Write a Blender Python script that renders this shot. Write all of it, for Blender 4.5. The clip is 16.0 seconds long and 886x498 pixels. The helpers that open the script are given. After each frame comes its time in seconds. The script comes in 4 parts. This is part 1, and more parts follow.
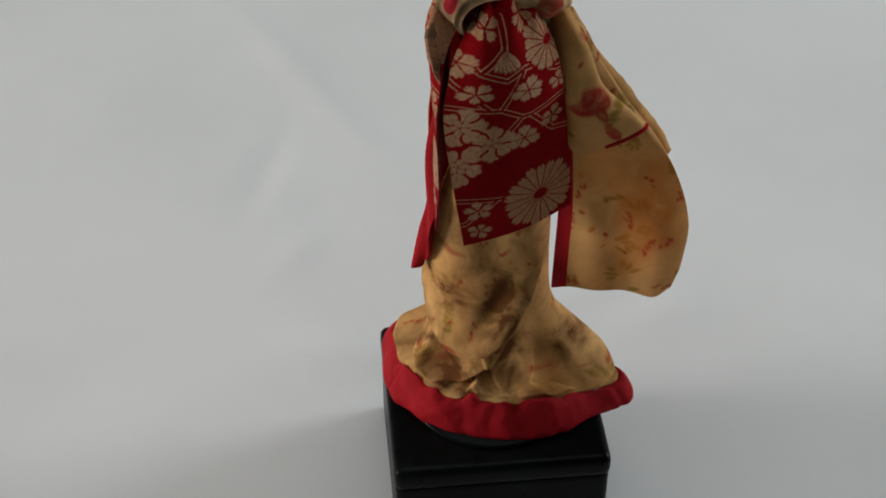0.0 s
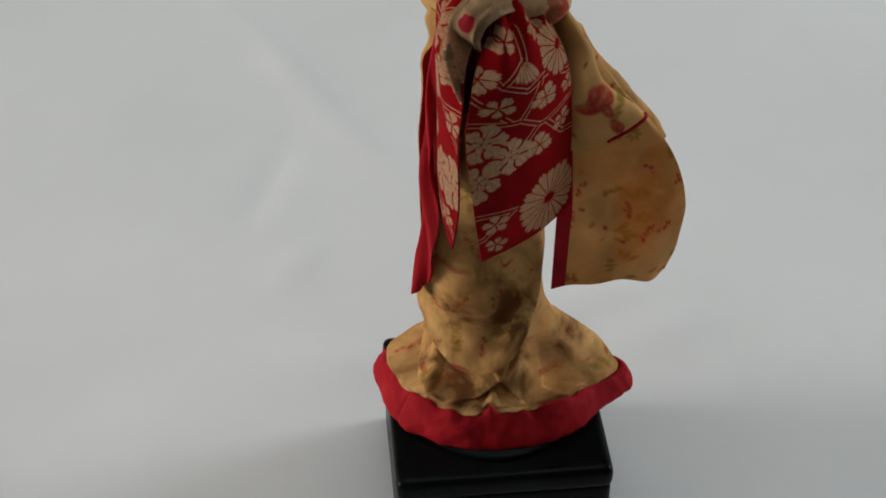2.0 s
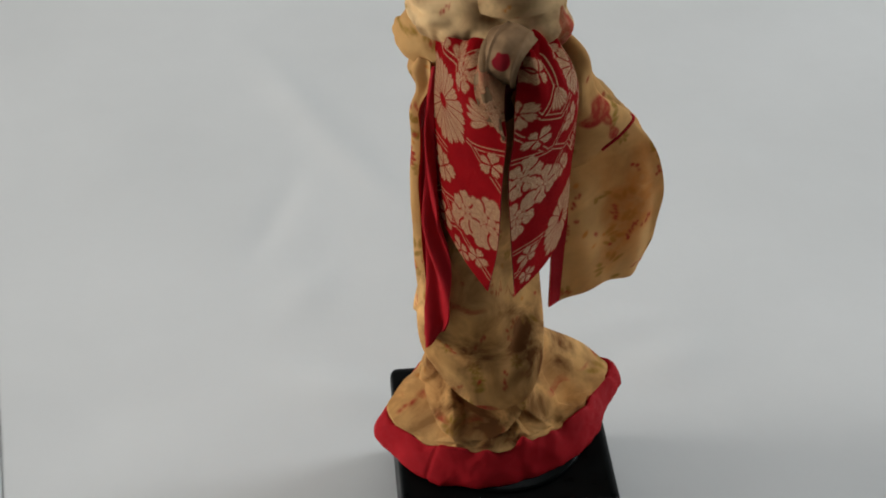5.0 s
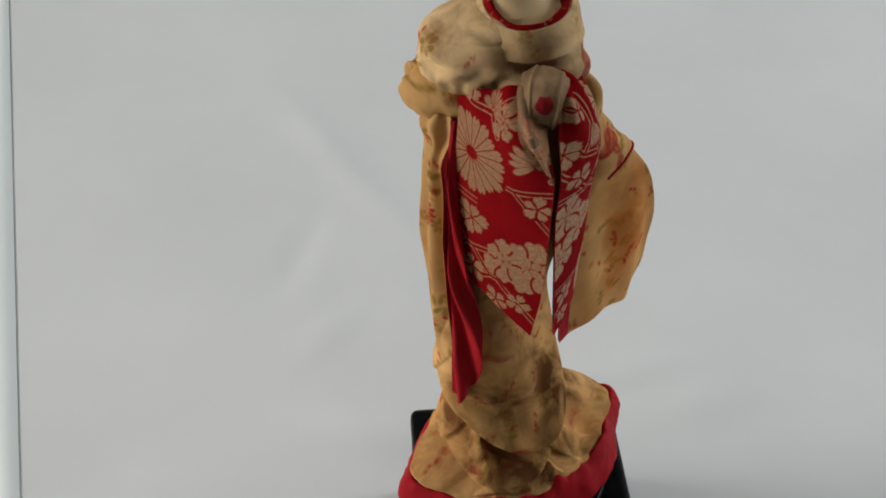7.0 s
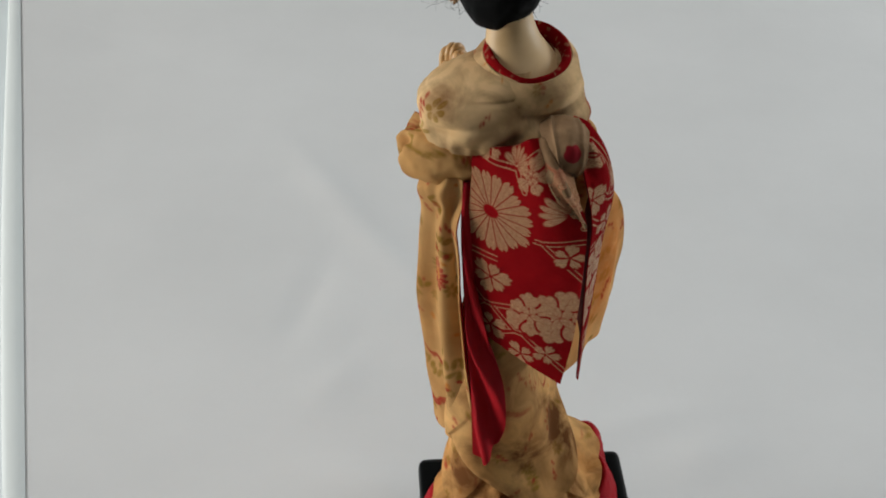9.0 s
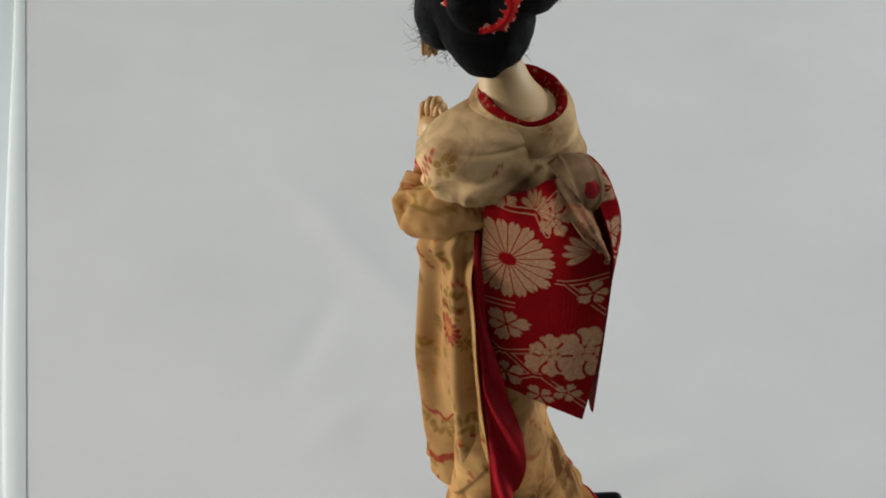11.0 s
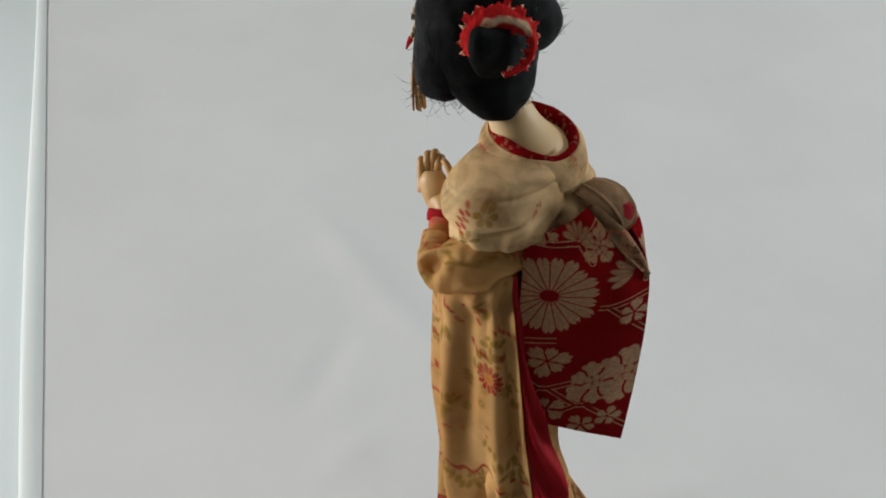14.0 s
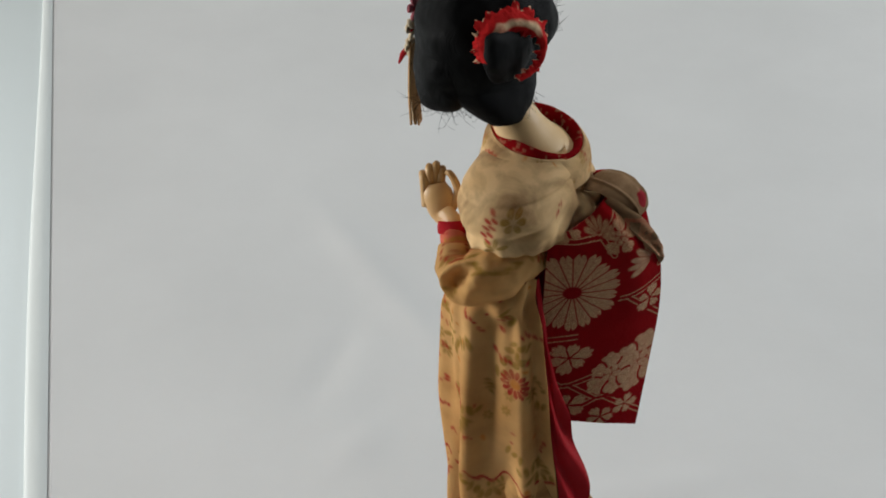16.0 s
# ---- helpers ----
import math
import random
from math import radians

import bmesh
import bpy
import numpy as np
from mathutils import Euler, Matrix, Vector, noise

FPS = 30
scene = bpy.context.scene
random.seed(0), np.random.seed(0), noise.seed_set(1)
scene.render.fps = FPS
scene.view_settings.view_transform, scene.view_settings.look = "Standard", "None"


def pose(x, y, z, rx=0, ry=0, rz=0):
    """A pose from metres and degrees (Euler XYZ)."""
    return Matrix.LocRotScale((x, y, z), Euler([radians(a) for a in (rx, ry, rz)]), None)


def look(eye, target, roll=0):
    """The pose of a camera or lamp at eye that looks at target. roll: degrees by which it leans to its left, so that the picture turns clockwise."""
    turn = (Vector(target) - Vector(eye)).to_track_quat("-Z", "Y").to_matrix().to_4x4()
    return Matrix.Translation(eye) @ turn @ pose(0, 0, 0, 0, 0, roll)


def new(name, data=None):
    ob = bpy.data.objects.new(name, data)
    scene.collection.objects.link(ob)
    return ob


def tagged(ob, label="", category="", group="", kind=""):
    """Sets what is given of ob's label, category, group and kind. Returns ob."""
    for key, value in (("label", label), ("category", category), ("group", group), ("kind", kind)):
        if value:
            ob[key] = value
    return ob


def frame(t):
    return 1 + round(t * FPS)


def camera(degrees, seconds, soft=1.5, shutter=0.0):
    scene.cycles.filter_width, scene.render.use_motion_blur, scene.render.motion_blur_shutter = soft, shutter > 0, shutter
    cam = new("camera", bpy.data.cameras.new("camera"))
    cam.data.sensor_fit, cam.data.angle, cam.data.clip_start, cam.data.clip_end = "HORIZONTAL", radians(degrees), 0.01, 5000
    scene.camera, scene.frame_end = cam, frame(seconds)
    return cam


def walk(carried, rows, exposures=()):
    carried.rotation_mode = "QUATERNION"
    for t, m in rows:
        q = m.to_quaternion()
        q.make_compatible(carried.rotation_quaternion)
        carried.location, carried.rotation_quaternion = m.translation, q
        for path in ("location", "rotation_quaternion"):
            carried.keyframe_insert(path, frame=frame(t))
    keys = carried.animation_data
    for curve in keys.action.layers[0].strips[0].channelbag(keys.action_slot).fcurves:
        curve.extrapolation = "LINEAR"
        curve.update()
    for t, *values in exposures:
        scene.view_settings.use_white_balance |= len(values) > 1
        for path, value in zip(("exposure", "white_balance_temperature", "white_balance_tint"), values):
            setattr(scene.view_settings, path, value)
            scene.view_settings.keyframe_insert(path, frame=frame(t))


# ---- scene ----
cam = camera(31.08, 16.0, soft=1.8)
EYE = (0.0, -0.540, 0.6327)
ROLL = 0.14
# seconds, tilt, pan
AIM = [
    (0, -41.81, 2.58),
    (0.5, -41.82, 2.72),
    (1, -41.64, 2.85),
    (1.5, -41.62, 2.79),
    (2, -41.41, 2.70),
    (2.5, -41.11, 2.82),
    (3, -40.95, 2.98),
    (3.5, -40.87, 2.94),
    (4, -40.70, 2.89),
    (6.5, -39.32, 3.84),
    (7, -38.82, 4.12),
    (7.5, -38.31, 4.36),
    (8, -37.79, 4.41),
    (10.5, -36.11, 4.69),
    (11, -35.64, 4.65),
    (11.5, -35.10, 4.84),
    (12, -34.60, 5.17),
    (12.5, -34.58, 5.45),
    (13, -34.57, 5.38),
    (13.5, -34.62, 5.42),
    (14, -34.60, 5.42),
    (14.5, -34.77, 5.28),
    (15, -34.74, 5.35),
    (15.5, -34.78, 5.50),
    (16, -34.78, 5.65),
]
walk(cam, [(t, pose(*EYE, 90 + tilt, 0, pan) @ pose(0, 0, 0, 0, 0, ROLL)) for t, tilt, pan in AIM], [(0.0, -0.25), (4.0, -0.19), (8.0, -0.19), (12.0, -0.15), (16.0, -0.14)])
# seconds, turn of the doll on its stand
TURNS = [
    (0, -60.50),
    (0.5, -56.81),
    (1, -53.12),
    (1.5, -49.43),
    (2, -45.73),
    (2.5, -42.02),
    (3, -38.29),
    (3.5, -34.53),
    (4, -30.75),
    (6.5, -11.55),
    (7, -7.69),
    (7.5, -3.83),
    (8, 0.02),
    (10.5, 19.06),
    (11, 22.77),
    (11.5, 26.41),
    (12, 30.00),
    (12.5, 33.55),
    (13, 37.07),
    (13.5, 40.55),
    (14, 44.01),
    (14.5, 47.45),
    (15, 50.89),
    (15.5, 54.33),
    (16, 57.77),
]

# ---- light: a white tent with a lamp panel at each side and a weak one above ----
world = bpy.data.worlds.new("room")
scene.world = world
world.use_nodes = True
world.node_tree.nodes["Background"].inputs["Color"].default_value = (0.92, 0.95, 1.0, 1)
world.node_tree.nodes["Background"].inputs["Strength"].default_value = 0.03


def lamp(name, eye, target, width, height, watts, colour):
    data = bpy.data.lights.new(name, "AREA")
    data.shape, data.size, data.size_y, data.energy, data.color = "RECTANGLE", width, height, watts, colour
    new(name, data).matrix_world = look(eye, target)


lamp("lamp_left", (-2.0, -0.14, 0.46), (0, 0.15, 0.20), 0.75, 0.75, 36.0, (1.0, 0.985, 0.955))
lamp("lamp_right", (2.0, 0.85, 0.80), (0, 0.25, 0.20), 0.75, 0.75, 29.0, (0.90, 0.955, 0.99))
lamp("lamp_top", (0.0, 0.15, 1.25), (0, 0.18, 0.0), 0.9, 0.7, 4.2, (0.95, 0.98, 1.0))


# ---- materials ----
class Nodes:
    """A short way to wire a material."""

    def __init__(self, name):
        self.mat = bpy.data.materials.new(name)
        self.mat.use_nodes = True
        self.tree = self.mat.node_tree
        self.shader = self.tree.nodes["Principled BSDF"]
        self.out = self.tree.nodes["Material Output"]

    def add(self, kind, values=(), **settings):
        node = self.tree.nodes.new("ShaderNode" + kind)
        for key, value in settings.items():
            setattr(node, key, value)
        for key, value in dict(values).items():
            self.put(value, node.inputs[key])
        return node

    def put(self, value, socket):
        if isinstance(value, bpy.types.NodeSocket):
            self.tree.links.new(value, socket)
        else:
            socket.default_value = value

    def set(self, **values):
        for key, value in values.items():
            self.put(value, self.shader.inputs[key.replace("_", " ")])

    def mix(self, amount, a, b, blend="MIX"):
        node = self.add("Mix", data_type="RGBA", blend_type=blend)
        for value, index in ((amount, 0), (a, 6), (b, 7)):
            if isinstance(value, tuple) and len(value) == 3:
                value = (*value, 1)
            self.put(value, node.inputs[index])
        return node.outputs[2]

    def math(self, op, a, b=0.0, c=0.0):
        node = self.add("Math", operation=op)
        for i, value in enumerate((a, b, c)):
            self.put(value, node.inputs[i])
        return node.outputs[0]

    def noise(self, scale, detail=3.0, where=None, rough=0.55, distort=0.0):
        node = self.add("TexNoise", {"Scale": scale, "Detail": detail, "Roughness": rough, "Distortion": distort})
        self.put(where or self.place(), node.inputs["Vector"])
        return node.outputs["Fac"]

    def place(self):
        return self.add("TexCoord").outputs["Object"]

    def stretch(self, where, scale):
        return self.add("Mapping", {"Vector": where, "Scale": scale}).outputs[0]

    def ramp(self, value, low, high, a=0.0, b=1.0):
        node = self.add("MapRange", {"Value": value, "From Min": low, "From Max": high, "To Min": a, "To Max": b})
        return node.outputs[0]

    def bump(self, height, strength, distance):
        return self.add("Bump", {"Height": height, "Strength": strength, "Distance": distance}).outputs[0]

    def layer(self, name):
        return self.add("Attribute", attribute_name=name)

    def weave(self, per_mm=1.6):
        """Crossing threads from the cloth's own measure in millimetres."""
        uv = self.layer("cloth").outputs["Vector"]
        split = self.add("SeparateXYZ", {"Vector": uv})
        a = self.math("SINE", self.math("MULTIPLY", split.outputs[0], 6.28 * per_mm))
        b = self.math("SINE", self.math("MULTIPLY", split.outputs[1], 6.28 * per_mm))
        return self.math("MULTIPLY", a, b)

    def translucent(self, colour, share):
        light = self.add("BsdfTranslucent", {"Color": colour})
        both = self.add("MixShader", {"Fac": share})
        self.tree.links.new(self.shader.outputs[0], both.inputs[1])
        self.tree.links.new(light.outputs[0], both.inputs[2])
        self.tree.links.new(both.outputs[0], self.out.inputs["Surface"])


def printed_cloth(name, low, high, share):
    n = Nodes(name)
    base = n.mix(n.ramp(n.noise(38, 4), 0.3, 0.7), low, high)
    base = n.mix(n.ramp(n.noise(9, 3), 0.35, 0.75, 0, 0.5), base, (0.84, 0.55, 0.24))
    layer = n.layer("print")
    split = n.add("SeparateColor", {"Color": layer.outputs["Color"]})
    fade = n.ramp(n.noise(260, 3), 0.25, 0.6, 0.5, 0.95)
    base = n.mix(n.math("MULTIPLY", split.outputs[1], fade), base, (0.38, 0.215, 0.032))
    base = n.mix(n.math("MULTIPLY", split.outputs[2], fade), base, (0.72, 0.27, 0.05))
    base = n.mix(n.math("MULTIPLY", split.outputs[0], fade), base, (0.48, 0.022, 0.02))
    stain_shade = n.math("MULTIPLY", n.ramp(n.noise(55, 5, distort=0.6), 0.38, 0.68), n.layer("stain_shade").outputs["Fac"])
    base = n.mix(stain_shade, base, (0.17, 0.062, 0.016))
    n.set(Base_Color=base, Roughness=0.88, Normal=n.bump(n.math("ADD", n.math("MULTIPLY", n.weave(1.5), 0.35), n.math("MULTIPLY", n.noise(420, 3), 2.4)), 0.35, 0.0004))
    n.set(Specular_IOR_Level=0.15)
    n.translucent(base, share)
    return n.mat


def brocade_cloth():
    n = Nodes("brocade")
    layer = n.layer("print")
    gold = n.add("SeparateColor", {"Color": layer.outputs["Color"]}).outputs[2]
    worn = n.ramp(n.noise(1.0, 3, n.stretch(n.layer("cloth").outputs["Vector"], (0.8, 2.6, 1))), 0.3, 0.6, 0.45, 1.0)
    dots = n.ramp(n.weave(1.05), -0.35, 0.25, 0.55, 1.0)
    gold = n.math("MULTIPLY", n.math("MULTIPLY", gold, worn), dots)
    red = n.mix(n.ramp(n.noise(45, 4), 0.3, 0.7), (0.27, 0.003, 0.006), (0.40, 0.007, 0.010))
    fine = n.noise(1.0, 2, n.stretch(n.layer("cloth").outputs["Vector"], (0.35, 3.2, 1)))
    thread = n.mix(n.ramp(fine, 0.3, 0.7), (0.44, 0.25, 0.10), (0.88, 0.60, 0.30))
    rib = n.weave(1.9)
    n.set(Base_Color=n.mix(gold, red, thread), Metallic=n.math("MULTIPLY", gold, 0.35), Roughness=n.ramp(gold, 0, 1, 0.78, 0.30))
    n.set(Normal=n.bump(n.math("ADD", n.math("MULTIPLY", gold, 3.0), n.math("ADD", rib, n.math("MULTIPLY", fine, 2.5))), 0.75, 0.0004))
    n.set(Specular_IOR_Level=n.ramp(gold, 0, 1, 0.02, 0.45))
    return n.mat


def plain_cloth(name, a, b, rough=0.7, share=0.0, gloss=0.4):
    n = Nodes(name)
    base = n.mix(n.ramp(n.noise(70, 4), 0.3, 0.7), a, b)
    n.set(Base_Color=base, Roughness=rough, Specular_IOR_Level=gloss, Normal=n.bump(n.math("ADD", n.weave(1.8), n.noise(500, 3)), 0.35, 0.0003))
    if share:
        n.translucent(base, share)
    return n.mat


def dotted_cloth(name, a, b, spot):
    """Worn band with woven red spots."""
    n = Nodes(name)
    base = n.mix(n.ramp(n.noise(90, 5), 0.3, 0.7), a, b)
    layer = n.add("SeparateColor", {"Color": n.layer("print").outputs["Color"]})
    base = n.mix(layer.outputs[0], base, spot)
    n.set(Base_Color=base, Roughness=0.85, Specular_IOR_Level=0.12, Normal=n.bump(n.math("ADD", n.weave(1.4), n.noise(500, 3)), 0.3, 0.0004))
    return n.mat


def skin(name, a, b, rough):
    n = Nodes(name)
    n.set(Base_Color=n.mix(n.ramp(n.noise(60, 4), 0.3, 0.7), a, b), Roughness=rough, Normal=n.bump(n.noise(300, 3), 0.15, 0.0003))
    return n.mat


def hair_strands():
    n = Nodes("black_hair")
    uv = n.stretch(n.layer("cloth").outputs["Vector"], (2.6, 0.05, 1))
    strand = n.noise(1.0, 4, uv, 0.6)
    n.set(Base_Color=n.mix(strand, (0.0018, 0.0018, 0.002), (0.006, 0.006, 0.0062)), Roughness=n.ramp(strand, 0.3, 0.7, 0.42, 0.62), Normal=n.bump(strand, 0.6, 0.0009))
    n.set(Specular_IOR_Level=0.09)
    return n.mat


def crumpled_ribbon():
    n = Nodes("tie_dyed_ribbon")
    spots = n.ramp(n.noise(240, 3), 0.42, 0.62)
    layer = n.add("SeparateColor", {"Color": n.layer("print").outputs["Color"]}).outputs[0]
    amount = n.math("MAXIMUM", n.math("MULTIPLY", spots, 0.4), layer)
    amount = n.ramp(amount, 0.1, 0.62)
    base = n.mix(amount, (0.66, 0.47, 0.29), (0.40, 0.010, 0.010))
    n.set(Base_Color=base, Roughness=0.8, Specular_IOR_Level=0.08, Normal=n.bump(n.noise(600, 3), 0.8, 0.0008))
    return n.mat


def lacquer():
    n = Nodes("black_lacquer")
    n.set(Base_Color=n.mix(n.ramp(n.noise(30, 4), 0.4, 0.7), (0.0022, 0.0026, 0.0026), (0.005, 0.006, 0.006)), Roughness=n.ramp(n.noise(120, 4), 0.3, 0.7, 0.26, 0.40))
    n.set(Normal=n.bump(n.noise(55, 3), 0.12, 0.0006), Specular_IOR_Level=0.06)
    return n.mat


def paper(name, colour, dark):
    n = Nodes(name)
    base = n.mix(n.ramp(n.noise(5, 5), 0.3, 0.75), dark, colour)
    n.set(Base_Color=base, Roughness=0.8, Specular_IOR_Level=0.2, Normal=n.bump(n.noise(26, 4), 0.10, 0.004))
    return n.mat


KIMONO = printed_cloth("printed_silk", (0.64, 0.32, 0.098), (0.86, 0.52, 0.20), 0.36)
SKIRT = printed_cloth("stained_printed_silk", (0.58, 0.265, 0.075), (0.82, 0.445, 0.155), 0.10)
COLLAR = printed_cloth("cream_printed_silk", (0.70, 0.435, 0.20), (0.85, 0.61, 0.34), 0.10)
BROCADE = brocade_cloth()
RED = plain_cloth("red_silk", (0.33, 0.004, 0.009), (0.46, 0.010, 0.017), 0.65, 0.08, 0.10)
LINING = plain_cloth("dark_red_lining", (0.13, 0.006, 0.010), (0.20, 0.010, 0.014), 0.75)
UNDER = printed_cloth("red_printed_silk", (0.44, 0.03, 0.03), (0.60, 0.10, 0.07), 0.05)
BAND = dotted_cloth("beige_band", (0.16, 0.088, 0.042), (0.31, 0.19, 0.10), (0.24, 0.008, 0.014))
SKIN = skin("ivory_skin", (0.62, 0.40, 0.18), (0.72, 0.50, 0.26), 0.5)
PALM = skin("tan_skin", (0.52, 0.29, 0.105), (0.64, 0.39, 0.165), 0.42)
HAIR = hair_strands()
RIBBON = crumpled_ribbon()
TASSEL = plain_cloth("tan_thread", (0.42, 0.22, 0.085), (0.58, 0.34, 0.15), 0.8)
PETAL = plain_cloth("cream_petal", (0.60, 0.47, 0.30), (0.72, 0.60, 0.43), 0.8)
PLUM = plain_cloth("plum_petal", (0.25, 0.04, 0.06), (0.40, 0.10, 0.11), 0.8)
LACQUER = lacquer()
PAPER = paper("white_paper", (0.81, 0.81, 0.795), (0.735, 0.735, 0.72))
# tent light is put into this paler, bluer cloth colour; nothing glows
TENT = paper("lit_tent_cloth", (0.80, 0.87, 0.875), (0.77, 0.84, 0.845))
SEAM = paper("seam_cloth", (0.75, 0.79, 0.775), (0.70, 0.745, 0.73))
ROOM = paper("grey_room_paint", (0.24, 0.24, 0.24), (0.20, 0.20, 0.20))
WALL = paper("tent_cloth", (0.80, 0.81, 0.80), (0.77, 0.78, 0.77))
SLOTS = [KIMONO, SKIRT, COLLAR, BROCADE, RED, LINING, UNDER, BAND, SKIN, PALM, HAIR, RIBBON, TASSEL, PETAL, PLUM]


# ---- shaping ----
def mesh_object(name, bm, material, parent=None):
    data = bpy.data.meshes.new(name)
    bm.to_mesh(data)
    bm.free()
    data.materials.append(material)
    for p in data.polygons:
        p.use_smooth = True
    ob = new(name, data)
    ob.parent = parent
    return ob


def glide(points, count, closed=False):
    """Catmull-Rom curve through points, along the first axis."""
    p = np.asarray(points, float)
    k = len(p)
    if closed:
        x = np.arange(count) * k / count
        i = np.floor(x).astype(int)
        a, b, c, d = (p[(i + s) % k] for s in (-1, 0, 1, 2))
    else:
        p = np.concatenate([[2 * p[0] - p[1]], p, [2 * p[-1] - p[-2]]])
        x = np.linspace(0, k - 1, count)
        i = np.minimum(np.floor(x).astype(int), k - 2)
        a, b, c, d = (p[i + s] for s in (0, 1, 2, 3))
    f = (x - i).reshape(-1, *[1] * (p.ndim - 1))
    return 0.5 * (2 * b + (c - a) * f + (2 * a - 5 * b + 4 * c - d) * f**2 + (3 * b - a - 3 * c + d) * f**3)


def net(rows, across, along, closed=False):
    """A fine grid (along, across, 3) from rows of control points."""
    g = glide(np.asarray(rows, float), along)
    return np.swapaxes(glide(np.swapaxes(g, 0, 1), across, closed), 0, 1)


def normals(g, closed=False):
    du = (np.roll(g, -1, 1) - np.roll(g, 1, 1)) if closed else np.gradient(g, axis=1)
    dv = np.gradient(g, axis=0)
    n = np.cross(du, dv)
    return n / np.maximum(np.linalg.norm(n, axis=2, keepdims=True), 1e-9)


def lumps(p, size, seed=0):
    """Smooth value noise, -1 to 1, of points in millimetres."""
    q = np.asarray(p, float) / size + seed * 17.3
    i = np.floor(q).astype(np.int64)
    f = q - i
    f = f * f * (3 - 2 * f)
    total = 0.0
    for dx in (0, 1):
        for dy in (0, 1):
            for dz in (0, 1):
                h = (i[..., 0] + dx) * 374761393 + (i[..., 1] + dy) * 668265263 + (i[..., 2] + dz) * 2147483647 + seed * 1274126177
                h = (h ^ (h >> 13)) * 1274126177
                v = ((h ^ (h >> 16)) & 0xFFFF) / 65535.0
                w = (f[..., 0] if dx else 1 - f[..., 0]) * (f[..., 1] if dy else 1 - f[..., 1]) * (f[..., 2] if dz else 1 - f[..., 2])
                total = total + w * v
    return 2 * total - 1


class Sculpt:
    """Gathers surfaces in millimetres above the stand into one mesh."""

    def __init__(self):
        self.points, self.faces, self.slots, self.prints, self.stain_shades, self.cloth = [], [], [], [], [], []
        self.count = 0

    def grid(self, g, material, closed=False, paint=None, stain_shade=0.0, flip=False, measure=None):
        rows, cols = g.shape[:2]
        start = self.count
        self.points.append(g.reshape(-1, 3))
        self.count += rows * cols
        span = cols if closed else cols - 1
        r, c = np.meshgrid(np.arange(rows - 1), np.arange(span), indexing="ij")
        a, b = r * cols + c, r * cols + (c + 1) % cols
        quad = np.stack([a, b, b + cols, a + cols], -1).reshape(-1, 4) + start
        self.faces.append(quad[:, ::-1] if flip else quad)
        slot = material if isinstance(material, np.ndarray) else np.full((rows - 1, span), SLOTS.index(material))
        self.slots.append(slot.reshape(-1))
        layer = np.zeros((rows, cols, 3)) if paint is None else paint
        self.prints.append(layer.reshape(-1, 3))
        self.stain_shades.append(np.broadcast_to(stain_shade, (rows, cols)).reshape(-1))
        if measure is None:
            u = np.concatenate([np.zeros((rows, 1)), np.cumsum(np.linalg.norm(np.diff(g, axis=1), axis=2), 1)], 1)
            v = np.concatenate([np.zeros((1, cols)), np.cumsum(np.linalg.norm(np.diff(g, axis=0), axis=2), 0)], 0)
            measure = np.stack([u, v, 0 * u], -1)
        self.cloth.append(measure.reshape(-1, 3))
        return measure

    def sheet(self, g, thick, front, back, edge=None, paint=None, stain_shade=0.0, flip=False):
        """A cloth of that thickness: front on g, back behind it, closed round the edges. The front looks along the normals."""
        n = normals(g) * (-1 if flip else 1)
        # rounded borders
        rows, cols = g.shape[:2]
        rows_i, cols_i = np.meshgrid(np.minimum(np.arange(rows), np.arange(rows)[::-1]), np.minimum(np.arange(cols), np.arange(cols)[::-1]), indexing="ij")
        fall = np.minimum(rows_i, cols_i)
        depth = thick * np.clip(0.35 + 0.3 * fall, 0, 1)[..., None]
        top, low = g, g - n * depth
        self.grid(top, front, False, paint, stain_shade, flip)
        self.grid(low, back, False, paint if back == front else None, stain_shade, not flip)
        edge = edge or front
        for a, b, turn in ((top[0], low[0], flip), (top[-1], low[-1], not flip), (top[:, 0], low[:, 0], not flip), (top[:, -1], low[:, -1], flip)):
            self.grid(np.stack([a, b], 0), edge, flip=not turn)

    def tube(self, path, radii, material, around=16, along=40, squash=(1, 1), up=(0, 0, 1), ripple=0.0, seed=1, paint=None, stain_shade=0.0, cap=True, mould=None):
        """A round or flattened body along a path; radii at its points."""
        p = glide(path, along)
        r = glide(np.asarray(radii, float).reshape(-1, 1), along)[:, 0]
        t = np.gradient(p, axis=0)
        t /= np.linalg.norm(t, axis=1, keepdims=True)
        side = np.cross(t, np.asarray(up, float))
        side /= np.maximum(np.linalg.norm(side, axis=1, keepdims=True), 1e-6)
        lift = np.cross(side, t)
        a = np.linspace(0, 2 * np.pi, around, endpoint=False)
        g = p[:, None] + r[:, None, None] * (np.cos(a)[None, :, None] * side[:, None] * squash[0] + np.sin(a)[None, :, None] * lift[:, None] * squash[1])
        if ripple:
            n = normals(g, True)
            g = g + n * (ripple * (lumps(g, 7, seed) + 0.6 * lumps(g, 3.2, seed + 1)))[..., None]
        if mould:
            g = mould(g)
        if cap:
            ends = [np.repeat(p[:1], around, 0)[None], g, np.repeat(p[-1:], around, 0)[None]]
            g = np.concatenate(ends, 0)
        self.grid(g, material, True, paint(g) if paint else None, stain_shade, flip=True)
        return g

